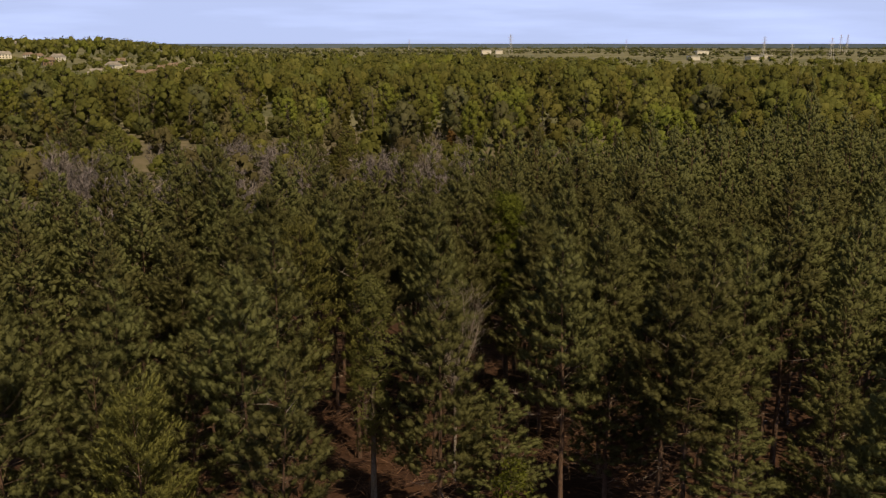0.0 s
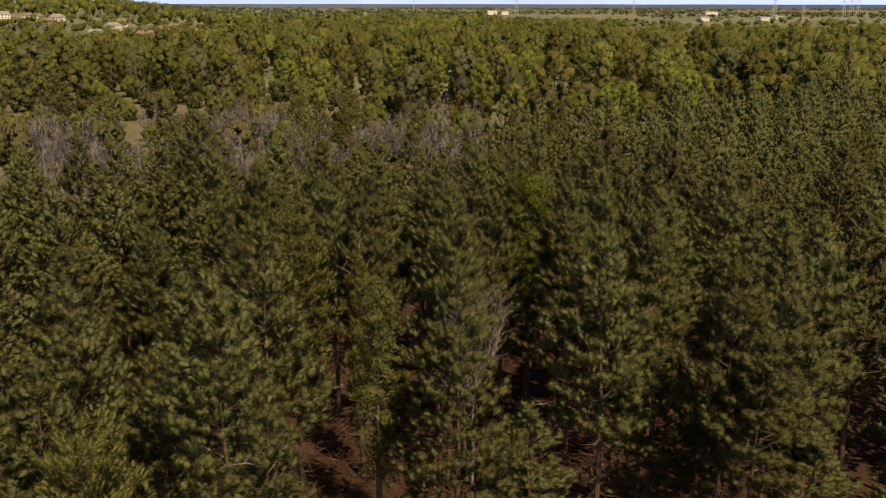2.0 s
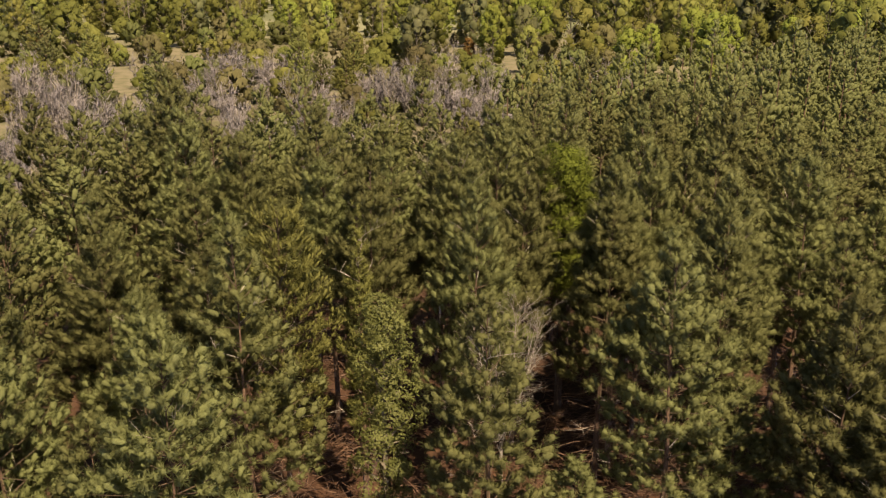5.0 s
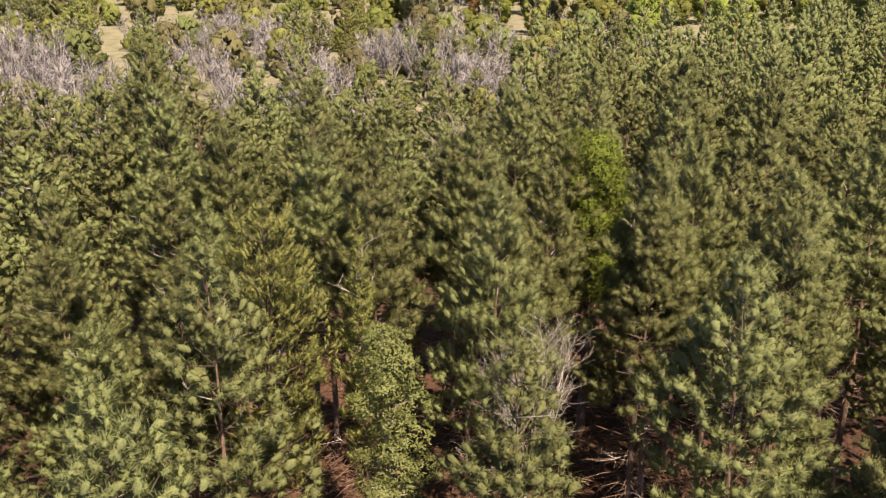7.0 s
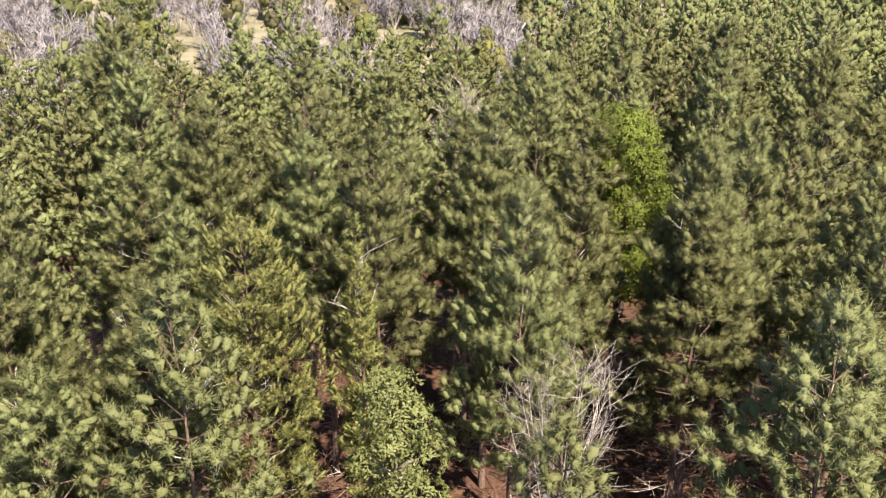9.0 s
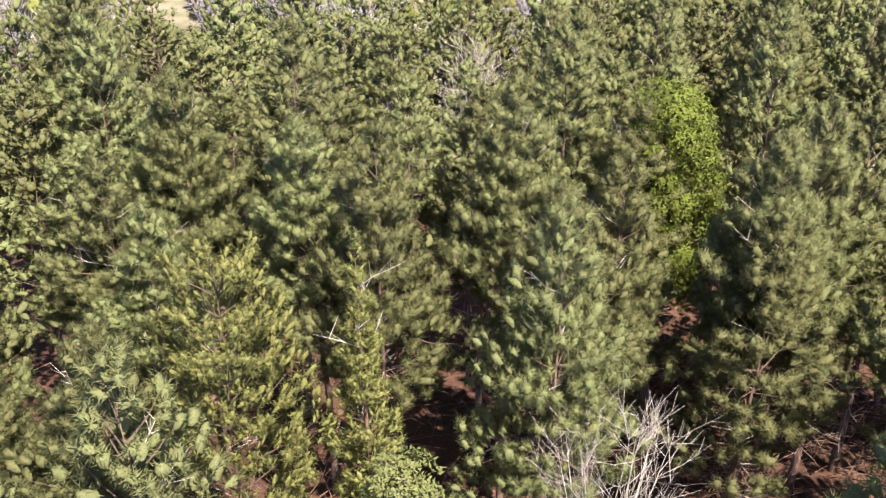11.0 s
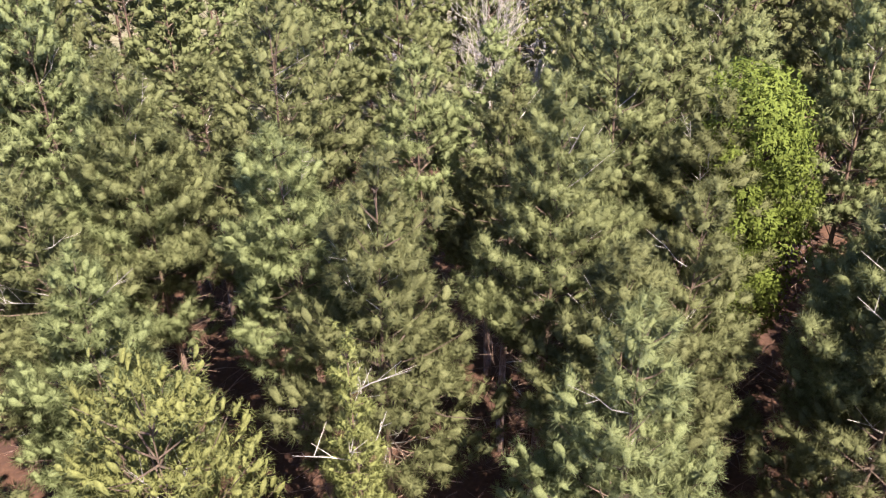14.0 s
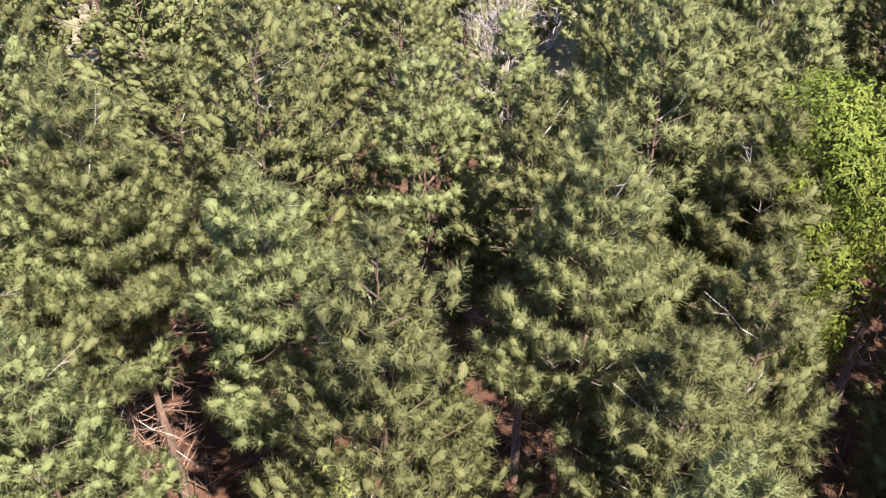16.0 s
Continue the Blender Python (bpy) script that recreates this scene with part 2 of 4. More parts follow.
def tuft_arrays(centres, ways, rng, blades, length, width, spread, swell=0.7):
    """Tufts as arrays of vertices, triangles and vertex normals: each tuft is a fan of slim blades from one point, about its way, shaded as one soft rounded whole."""
    k = len(centres)
    d = unit(ways[:, None, :] + spread * rng.normal(size=(k, blades, 3)))
    side = unit(np.cross(d, rng.normal(size=(k, blades, 3))))
    ln = length * rng.uniform(0.65, 1.25, (k, blades, 1))
    c = centres[:, None, :]
    soft = unit(d + swell * ways[:, None, :])
    turn = np.sum(np.cross(d, side) * soft, -1, keepdims=True) < 0
    side = np.where(turn, -side, side)
    flank = c + d * ln * rng.uniform(0.06, 0.3, (k, blades, 1)) + side * width
    verts = np.concatenate([c, np.stack([c + d * ln, flank], 2).reshape(k, -1, 3)], 1)
    norms = np.concatenate([ways[:, None, :], np.repeat(soft, 2, 1)], 1)
    at = (np.arange(k) * (1 + 2 * blades))[:, None]
    j = np.arange(blades)[None, :]
    f = np.stack([np.broadcast_to(at, (k, blades)), at + 1 + 2 * j, at + 2 + 2 * j], -1).reshape(-1, 3)
    return verts.reshape(-1, 3), f, norms.reshape(-1, 3)


def finger_arrays(centres, axes, half, radius, rng, needles, length, width, m=6, core=0.7, hull=None, lean=0.35):
    """Upswept fingers of needles: a rounded dense heart, bristling all over with needles that lean to its tip."""
    n = len(centres)
    a = unit(np.cross(axes, rng.normal(size=(n, 3))))
    e = np.cross(axes, a)
    c, w = centres[:, None, :], axes[:, None, :]
    hl, r = half[:, None, None], radius[:, None, None]
    ang = (np.arange(m) * math.tau / m)[None, :, None]
    ring = a[:, None, :] * np.cos(ang) + e[:, None, :] * np.sin(ang)
    low = c + ring * r * core * rng.uniform(0.5, 1.0, (n, m, 1)) + w * hl * rng.uniform(-0.75, -0.2, (n, m, 1))
    high = c + ring * r * core * rng.uniform(0.6, 1.3, (n, m, 1)) + w * hl * rng.uniform(0.0, 0.5, (n, m, 1))
    verts = np.concatenate([low, high, c - w * hl, c + w * hl * 0.62], 1)
    norms = np.concatenate([unit(ring - 0.35 * w), unit(ring + 0.15 * w), -w, w], 1)
    f = []
    for k in range(m):
        q = (k + 1) % m
        f += [(k, q, m + q), (k, m + q, m + k), (m + k, m + q, 2 * m + 1), (q, k, 2 * m)]
    f = (np.array(f)[None] + (np.arange(n) * (2 * m + 2))[:, None, None]).reshape(-1, 3)
    heart = verts.reshape(-1, 3), f, norms.reshape(-1, 3)

    def bristle(count, length, width, depth, wild):
        u = rng.uniform(-0.75, 1.0, (n, count, 1))
        th = rng.uniform(0, math.tau, (n, count, 1))
        out = a[:, None, :] * np.cos(th) + e[:, None, :] * np.sin(th)
        root = c + w * hl * u * 0.9 + out * r * rng.uniform(0.15, depth, (n, count, 1)) * np.sqrt(np.clip(1 - np.maximum(u, -0.2) ** 2, 0.02, 1))
        d = unit(out * (1.15 - 0.45 * np.clip(u, 0, 1)) + w * (0.45 + 0.5 * np.clip(u, 0, 1)) + rng.normal(0, 0.38, (n, count, 3)))
        side = unit(np.cross(d, out + 0.5 * w + rng.normal(0, 0.5, (n, count, 3))))
        soft = unit(out * (1.0 - 0.4 * np.clip(u, 0, 1)) + w * (0.42 + 0.7 * np.clip(u, 0, 1)) + 0.4 * d + rng.normal(0, wild, (n, count, 3)))
        side = np.where(np.sum(np.cross(side, d) * soft, -1, keepdims=True) < 0, -side, side)
        tip = root + d * length * rng.uniform(0.6, 1.25, (n, count, 1))
        nv = np.stack([root - side * width * 0.5, root + side * width * 0.5, tip], 2).reshape(-1, 3)
        return nv, np.arange(len(nv)).reshape(-1, 3), np.repeat(soft, 3, 1).reshape(-1, 3)

    bristles = bristle(needles, length, width, 0.8, 0.2)
    out = joined(heart, bristles)
    if hull is not None:
        # lean every finger's shading towards the outside of the whole crown
        h = np.concatenate([np.repeat(hull, 2 * m + 2, 0), np.repeat(hull, 3 * needles, 0)])
        out = out[0], out[1], unit((1 - 0.4 * lean) * out[2] + lean * h)
    return out


def leaf_arrays(centres, ways, rng, blades, length, width, lift=0.35, droop=0.0):
    """Leaves that lie over a crown like loose shingles, each a slim kite that faces outward."""
    k = len(centres)
    w = ways[:, None, :]
    along = unit(np.cross(np.broadcast_to(w, (k, blades, 3)), rng.normal(size=(k, blades, 3))))
    face = unit(w + rng.normal(0, 0.3, (k, blades, 3)))
    d = unit(along + lift * w * rng.uniform(0.0, 2.0, (k, blades, 1)) - np.array([0, 0, droop]) + rng.normal(0, 0.15, (k, blades, 3)))
    side = unit(np.cross(face, d))
    ln = length * rng.uniform(0.6, 1.25, (k, blades, 1))
    root = centres[:, None, :] + along * length * rng.uniform(-0.3, 0.6, (k, blades, 1))
    mid = root + d * ln * rng.uniform(0.35, 0.6, (k, blades, 1))
    verts = np.stack([root, mid - side * width, root + d * ln, mid + side * width], 2).reshape(-1, 3)
    at = (np.arange(k * blades) * 4)[:, None]
    f = np.concatenate([at + [[0, 2, 3]], at + [[0, 1, 2]]])
    return verts, f, np.repeat(unit(face + 0.5 * w), 4, 1).reshape(-1, 3)


def joined(one, two):
    return np.concatenate([one[0], two[0]]), np.concatenate([one[1], two[1] + len(one[0])]), np.concatenate([one[2], two[2]])


def raw_mesh(name, material, verts, faces, norms):
    me = bpy.data.meshes.new(name)
    me.vertices.add(len(verts))
    me.vertices.foreach_set("co", np.ascontiguousarray(verts, dtype=np.float32).ravel())
    me.loops.add(faces.size)
    me.loops.foreach_set("vertex_index", np.ascontiguousarray(faces, dtype=np.int32).ravel())
    me.polygons.add(len(faces))
    me.polygons.foreach_set("loop_start", np.arange(0, faces.size, 3, dtype=np.int32))
    me.polygons.foreach_set("use_smooth", np.ones(len(faces), dtype=bool))
    me.materials.append(material)
    me.update(calc_edges=True)
    me.normals_split_custom_set_from_vertices(norms.tolist())
    return me


def tuft_mesh(name, material, *args, **kw):
    return raw_mesh(name, material, *tuft_arrays(*args, **kw))


JOINED = ("limbwork", "deadwood", "bare_limbwork")  # countless small boughs, joined


def thing(name, parts, label, category, group=""):
    """An Empty at the base with one mesh object for each part."""
    root = tagged(new(name), label, category, group)
    root.empty_display_size = 0.3
    for pname, me, plabel in parts:
        ob = new(pname, me)
        ob.parent = root
        tagged(ob, plabel, kind="stuff" if pname in JOINED else "")
    return root


# ---- the land ----
def smooth(a, b, x):
    u = min(max((x - a) / (b - a), 0.0), 1.0)
    return u * u * (3 - 2 * u)


def land_height(x, y):
    """Level ground with a low wooded ridge far off on one side."""
    if y < 400:
        return 0.0
    return 24.0 * smooth(-0.2, -0.36, x / y) * smooth(600, 1500, y)


def build_ground():
    radii = [0.0] + [4 * 1.18 ** i for i in range(43)]
    radii = [r for r in radii if r < 4800] + [4850.0]
    sides = 120
    s = Soup()
    verts, faces = [], []
    for r in radii:
        for k in range(sides):
            x, y = r * math.cos(k * math.tau / sides), 50 + r * math.sin(k * math.tau / sides)
            z = land_height(x, y) + (0.12 * noise.noise((x * 0.15, y * 0.15, 3)) if r < 300 else 0.0)
            verts.append((x, y, z))
    for i in range(len(radii) - 1):
        for k in range(sides):
            k2 = (k + 1) % sides
            a, b, c, d = i * sides + k, i * sides + k2, (i + 1) * sides + k2, (i + 1) * sides + k
            faces.append((a, c, d) if i == 0 else (a, b, c, d))
    s.add(verts, faces)
    tagged(new("ground", s.mesh("ground", GROUND, True)), "forest floor of reddish brown needles, dry grass and fields", "ground", kind="structure")


build_ground()
# ---- pines of the plantation ----
def crown_profile(h, dome=False):
    """Half-width of a pine's crown, 0 at its foot to 1 at its tip; a dome is round-headed."""
    if dome:
        return 1.05 * math.sqrt(max(0.0, 1 - (1.9 * h - 0.85) ** 2)) + 0.1
    return 1.2 * min(1.0, 0.68 + 1.0 * h) * (1 - h) ** 0.85 + 0.07


def pine_parts(seed, top, foot, reach, fingers, needles, length, width, sides, material, dead=14, upright=1.0, puff=0.23, dome=False, slim=1.5, core=0.7):
    """Trunk, limbs, needle fingers and dead limbs of one pine as meshes. Each bough carries upswept rounded fingers of needles."""
    rng = np.random.default_rng(seed)
    trunk, limbs, snags = Soup(), Soup(), Soup()
    lean = rng.normal(0, 0.15, 2)
    zs = np.linspace(0, top, 7)
    axis = [Vector((lean[0] * (z / top) ** 2 + 0.05 * math.sin(z * 0.7 + seed), lean[1] * (z / top) ** 2 + 0.05 * math.cos(z * 0.6 + seed), z)) for z in zs]
    trunk.tube([axis[0] - Vector((0, 0, 0.3))] + axis[1:], [0.17, 0.145, 0.12, 0.085, 0.05, 0.022, 0.008], max(sides, 4))

    def on_axis(z):
        u = min(max(z / top, 0), 0.999) * 6
        i = int(u)
        return axis[i].lerp(axis[i + 1], u - i)

    def rel_of(z):
        return min(max((z - foot) / (top - foot), 0.0), 1.0)

    boughs = []
    h = foot
    while h < top - 0.45:
        rel = (h - foot) / (top - foot)
        n = rng.integers(4, 7)
        turn = rng.uniform(0, math.tau)
        for k in range(n):
            az = turn + k * math.tau / n + rng.normal(0, 0.25)
            ln = reach * crown_profile(rel, dome) * rng.uniform(0.66, 1.24)
            rise = 0.12 + 0.75 * rel + rng.normal(0, 0.17)
            boughs.append((h + rng.normal(0, 0.1), az, ln, rise))
        h += rng.uniform(0.55, 0.85)
    total = sum(b[2] ** 1.3 for b in boughs)
    tufts = []
    up = np.array([0, 0, 1.0])
    for bh, az, ln, rise in boughs:
        p0 = np.array(on_axis(bh))
        out = np.array([math.cos(az), math.sin(az), 0.0])
        sideways = np.array([-math.sin(az), math.cos(az), 0.0])
        way = out * math.cos(rise) + up * math.sin(rise)
        end = p0 + way * ln + up * 0.16 * ln
        mid = p0 + way * ln * 0.55
        n = max(1, int(round(fingers * ln ** 1.3 / total + rng.uniform(-0.4, 0.4))))
        if sides > 3:
            limbs.tube([p0, mid, end], [0.026, 0.015, 0.005], 3)
        s = np.concatenate([[1.0], 1.0 - 0.6 * rng.uniform(0.0, 1.0, n - 1) ** 1.25])
        off = np.concatenate([[0.0], rng.choice([-1, 1], n - 1) * rng.uniform(0.12, 0.55, n - 1) * ln * 0.85 * (1.25 - 0.5 * s[1:])])
        c = p0 + np.outer(s, end - p0) - np.outer(s * (1 - s) * 0.25 * ln, up) + np.outer(off, sideways) + np.outer(rng.normal(0.0, 0.12, n), up)
        w = unit((0.85 - 0.3 * rel_of(bh)) * out + np.outer(np.sign(off) * 0.35, sideways) + upright * up + rng.normal(0, 0.3, (n, 3)))
        size = puff * rng.uniform(0.7, 1.25, n) * (0.6 + 0.4 * min(1.0, ln))
        tufts.append((c, w, size * slim * rng.uniform(0.8, 1.25, n), size))
    tip = np.array(on_axis(top))
    tufts.append((tip - up * 0.1 + rng.normal(0, 0.1, (4, 3)) * [1, 1, 2.0], unit(up + rng.normal(0, 0.3, (4, 3))), np.full(4, puff * slim * 0.8), np.full(4, puff * 0.75)))
    tufts = [np.concatenate(q) for q in zip(*tufts)]
    spine = np.array([on_axis(z) for z in tufts[0][:, 2]])
    hull = unit((tufts[0] - spine) * [1, 1, 0] / reach + [0, 0, 0.45])
    arrays = finger_arrays(*tufts, rng, needles, length, width, 5, core, hull)
    if material is None:
        return arrays
    crown = raw_mesh("needles", material, *arrays)
    parts = [("trunk", trunk.mesh("trunk", BARK_PINE, True), ""), ("needle_crown", crown, "")]
    for k in range(dead):
        # pale dead limbs, some high in the crown, forked
        high = k % 2 == 0
        z = rng.uniform(foot, top - 1.6) if high else rng.uniform(0.35 * foot, foot + 1.0)
        az, ln = rng.uniform(0, math.tau), rng.uniform(0.8, 1.6) if high else rng.uniform(0.8, 2.0)
        p0 = on_axis(z)
        d = Vector((math.cos(az), math.sin(az), rng.uniform(0.35, 1.1) if high else rng.uniform(-0.3, 0.3))).normalized()
        a, b = p0 + d * ln * 0.55, p0 + d * ln + Vector((rng.normal(0, 0.2), rng.normal(0, 0.2), rng.uniform(0.0, 0.4)))
        snag = Soup()
        snag.tube([p0, a, b], [0.018, 0.012, 0.004], 4)
        for _ in range(4 if sides > 4 else 0):
            c = a.lerp(b, rng.uniform(-0.3, 0.8))
            snag.tube([c, c + d * rng.uniform(0.1, 0.4) + Vector((rng.normal(0, 0.25), rng.normal(0, 0.25), rng.uniform(-0.05, 0.4)))], [0.008, 0.003], 3)
        parts.append(("dead_limb", snag.mesh("dead_limb", DEADWOOD), "bare pale dead limb"))
    for k in range(46 if sides > 5 else 8 if sides > 3 else 0):
        # the tangle of dead lower boughs, level or sagging
        p0 = on_axis(rng.uniform(0.25 * foot, foot + 0.6))
        az, ln = rng.uniform(0, math.tau), rng.uniform(0.7, 2.3)
        d = Vector((math.cos(az), math.sin(az), rng.normal(0, 0.16)))
        a, b = p0 + d * ln * 0.5 + Vector((0, 0, 0.06)), p0 + d * ln + Vector((rng.normal(0, 0.2), rng.normal(0, 0.2), rng.normal(-0.1, 0.2)))
        snags.tube([p0, a, b], [0.017, 0.012, 0.004], 3)
        for _ in range(3 if sides > 4 else 0):
            c = a.lerp(b, rng.uniform(-0.5, 0.9))
            snags.tube([c, c + d * rng.uniform(0.1, 0.35) + Vector((rng.normal(0, 0.28), rng.normal(0, 0.28), rng.normal(0.05, 0.15)))], [0.008, 0.003], 3)
    if limbs.f:
        parts.append(("limbwork", limbs.mesh("limbwork", LIMB_PINE), ""))
    if snags.f:
        parts.append(("deadwood", snags.mesh("deadwood", TWIG_BROWN), "bare reddish brown dead limbs"))
    return parts


PINE_LABEL = "red pine with green needle tufts and reddish trunk in a plantation"
TALL = 16.0  # height of the patterns that the trees are copied from


def pine_patterns(count, seed, low=1.0, slender=1.0, **kw):
    return [thing("pine_tree", pine_parts(seed + i, TALL, (7.0, 8.0, 8.8)[i % 3] * low, (2.65, 2.85, 2.4, 2.7)[i % 4] * slender / low ** 0.15, **kw), PINE_LABEL, "tree", "plantation pines") for i in range(count)]


HERO = pine_patterns(4, 100, slender=0.94, fingers=560, needles=140, length=0.18, width=0.0155, sides=7, material=NEEDLES, dead=14, puff=0.22, slim=1.2, core=0.5)
NEAR = pine_patterns(4, 200, slender=0.95, fingers=500, needles=68, length=0.18, width=0.024, sides=6, material=NEEDLES, dead=10, puff=0.22, slim=1.2, core=0.54)
EDGE = pine_patterns(3, 250, low=0.55, fingers=620, needles=74, length=0.18, width=0.023, sides=6, material=NEEDLES, dead=10, puff=0.22, slim=1.2, core=0.54)
MIDDLE = pine_patterns(4, 300, fingers=330, needles=20, length=0.2, width=0.052, sides=4, material=NEEDLES, dead=4, puff=0.24, slim=1.3, core=0.58)

# x, y and height of the pines that stand out
PINES = [
    (-11.6, 54.6, 15.0), (-0.1, 46.6, 15.9), (6.8, 50.0, 17.1), (9.8, 55.5, 16.3), (11.6, 47.5, 15.8), (14.1, 48.6, 16.4),
    (12.2, 44.6, 13.6), (14.5, 43.6, 9.8), (19.8, 44.4, 11.2), (10.4, 65.9, 16.2), (12.6, 67.2, 16.3), (8.5, 65.3, 16.7),
    (6.8, 62.1, 17.1), (9.6, 72.8, 17.3), (1.2, 70.4, 17.4), (3.2, 72.3, 15.9), (2.4, 68.2, 15.7), (-1.3, 64.9, 17.5),
    (-0.6, 57.5, 16.9), (0.5, 61.0, 15.8), (1.7, 63.4, 15.6), (-5.4, 62.1, 16.9), (-2.0, 70.0, 15.5), (-2.4, 74.2, 15.0), (-4.6, 72.0, 15.4),
    (-9.5, 70.7, 17.6), (-7.8, 66.0, 16.3), (-8.2, 74.3, 15.2), (-12.7, 68.3, 16.8), (-16.8, 72.1, 17.2), (-14.6, 65.2, 15.0),
    (-15.5, 55.2, 15.0), (-21.5, 57.2, 15.6), (-19.0, 51.0, 15.6), (-16.8, 46.9, 15.0), (-20.6, 47.0, 13.2),
    (-6.5, 34.6, 15.1), (-21.9, 76.6, 17.0), (-25.1, 76.9, 16.6), (-13.9, 68.6, 15.2), (-19.1, 86.3, 15.2), (-15.8, 57.0, 14.4),
    (1.1, 75.1, 17.5), (5.2, 77.0, 17.7), (14.9, 87.4, 16.2), (15.2, 75.7, 17.2), (5.9, 74.6, 15.2),
    # the last two low pines are placed to fill the view's lower edge
    (-12.7, 62.2, 14.6), (-16.0, 41.5, 13.6), (-12.6, 44.5, 13.0), (5.6, 59.8, 15.2), (11.2, 59.8, 16.6), (16.8, 67.3, 16.1), (15.9, 58.2, 15.0), (21.0, 58.4, 14.5), (-23.9, 72.2, 16.3), (3.4, 48.6, 9.0), (9.4, 50.8, 11.0),
]
YELLOW = [(-8.8, 56.2, 16.1, 0.95), (-5.5, 58.3, 15.8, 0.5), (-13.2, 37.9, 12.4, 0.95)]
OTHERS = [(4.8, 68.5), (-4.1, 51.6), (0.7, 54.7), (-2.3, 82.5)]


def edge_of_pines(x):
    """Far edge of the plantation."""
    return 84 + 8 * smooth(-29, -24, x) + 4 * smooth(-18, -13, x) + 20 * smooth(1, 12, x) + 12 * smooth(10, 22, x) + 28 * smooth(28, 62, x) + 2 * noise.noise((x * 0.15, 0, 0))


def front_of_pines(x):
    # right side brought forward outside the view: unseen pines that shade the front floor
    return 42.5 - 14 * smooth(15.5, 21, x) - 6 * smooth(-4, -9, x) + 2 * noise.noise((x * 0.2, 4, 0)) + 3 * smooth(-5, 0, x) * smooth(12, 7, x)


def plantation():
    rng = random.Random(11)
    spots = [(x, y, h, True) for x, y, h in PINES]
    taken = [(x, y) for x, y, *_ in spots] + [(x, y) for x, y, *_ in YELLOW] + OTHERS
    gaps = [(-6.9, 55.5, 2.6), (-6.8, 59.0, 2.2), (3.6, 52.0, 2.0), (3.4, 46.0, 2.0), (-3.3, 67.0, 2.2), (-3.2, 56.0, 2.2), (4.2, 65.5, 1.8), (4.0, 59.7, 1.6), (-6.6, 51.4, 2.4), (0.6, 50.6, 2.7), (-6.0, 47.2, 2.7), (-5.2, 43.2, 2.7)]
    row = 4.5
    for j in range(32):
        for i in range(-20, 21):
            x, y = i * row + (j % 2) * 0.5 * row + rng.gauss(0, 0.42), 35 + j * 4.1 + rng.gauss(0, 0.42)
            h = rng.gauss(15.5, 1.35)
            # wider limit on the right adds unseen pines that cast shade into view
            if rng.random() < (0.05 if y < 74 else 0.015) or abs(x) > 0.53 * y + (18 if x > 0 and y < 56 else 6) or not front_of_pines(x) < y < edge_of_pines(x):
                continue
            if any((x - a) ** 2 + (y - b) ** 2 < 3.15 ** 2 for a, b in taken) or any((x - a) ** 2 + (y - b) ** 2 < r * r for a, b, r in gaps):
                continue
            taken.append((x, y))
            spots.append((x, y, h, False))
    used = set()
    far = []
    for x, y, h, known in spots:
        if 54.5 < y < 69 and -16 < x < 9:
            kit, tag = HERO, "hero"
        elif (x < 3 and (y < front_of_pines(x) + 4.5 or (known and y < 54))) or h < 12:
            kit, tag = EDGE, "edge"
        elif (y < 76 and abs(x) < 20) or (y < 84 and abs(x) < 13):
            kit, tag = NEAR, "near"
        elif y < 95 or known:
            kit, tag = MIDDLE, "middle"
        else:
            far.append((x, y, h))
            continue
        k = rng.randrange(len(kit))
        m = pose(x, y, -0.02, rng.gauss(0, 1.2), rng.gauss(0, 1.2), rng.uniform(0, 360))
        wide = rng.uniform(0.9, 1.12)
        if (tag, k) in used:
            t = copy_thing(kit[k], m)
        else:
            used.add((tag, k))
            t = kit[k]
            t.matrix_basis = m
        t.scale = (wide, wide, h / TALL)
    far_pines(far)


def far_pines(spots):
    """The back of the plantation, too far off to count: all its crowns in one mesh, all its trunks in another."""
    rng = np.random.default_rng(9)
    kits = [pine_parts(400 + k, TALL, 6.5, 2.2, fingers=170, needles=8, length=0.22, width=0.08, sides=3, material=None, dead=0, puff=0.28, core=0.62) for k in range(4)]
    vs, fs, ns, n = [], [], [], 0
    trunks = Soup()
    for x, y, h in spots:
        co, lp, nm = kits[rng.integers(4)]
        a, w = rng.uniform(0, math.tau), rng.uniform(0.9, 1.12)
        c, s = math.cos(a) * w, math.sin(a) * w
        vs.append(np.stack([co[:, 0] * c - co[:, 1] * s + x, co[:, 0] * s + co[:, 1] * c + y, co[:, 2] * h / TALL], 1))
        ns.append(np.stack([nm[:, 0] * c - nm[:, 1] * s, nm[:, 0] * s + nm[:, 1] * c, nm[:, 2]], 1))
        fs.append(lp + n)
        n += len(co)
        trunks.tube([(x, y, -0.2), (x, y, h - 1)], [0.15, 0.05], 4)
    root = tagged(new("far_pines", raw_mesh("far_pines", NEEDLES, np.concatenate(vs), np.concatenate(fs), unit(np.concatenate(ns)))), "dense green crowns at the back of the pine plantation", "trees", kind="stuff")
    ob = new("far_trunks", trunks.mesh("far_trunks", BARK_PINE))
    ob.parent = root
    tagged(ob, kind="stuff")


plantation()
for i, (x, y, h, wide) in enumerate(YELLOW):
    t = thing("pine_tree", pine_parts(500 + i, h, h * 0.34, 2.1 * wide, fingers=1500 if wide > 0.8 else 700, needles=46, length=0.13, width=0.016, core=0.34, sides=6, material=NEEDLES_YELLOW, dead=14, upright=1.2, puff=0.165, slim=1.3, dome=wide > 0.8),
              "yellow-green jack pine with short fine needles, among darker pines", "tree")
    t.matrix_basis = pose(x, y, 0, 0, 0, i * 70)


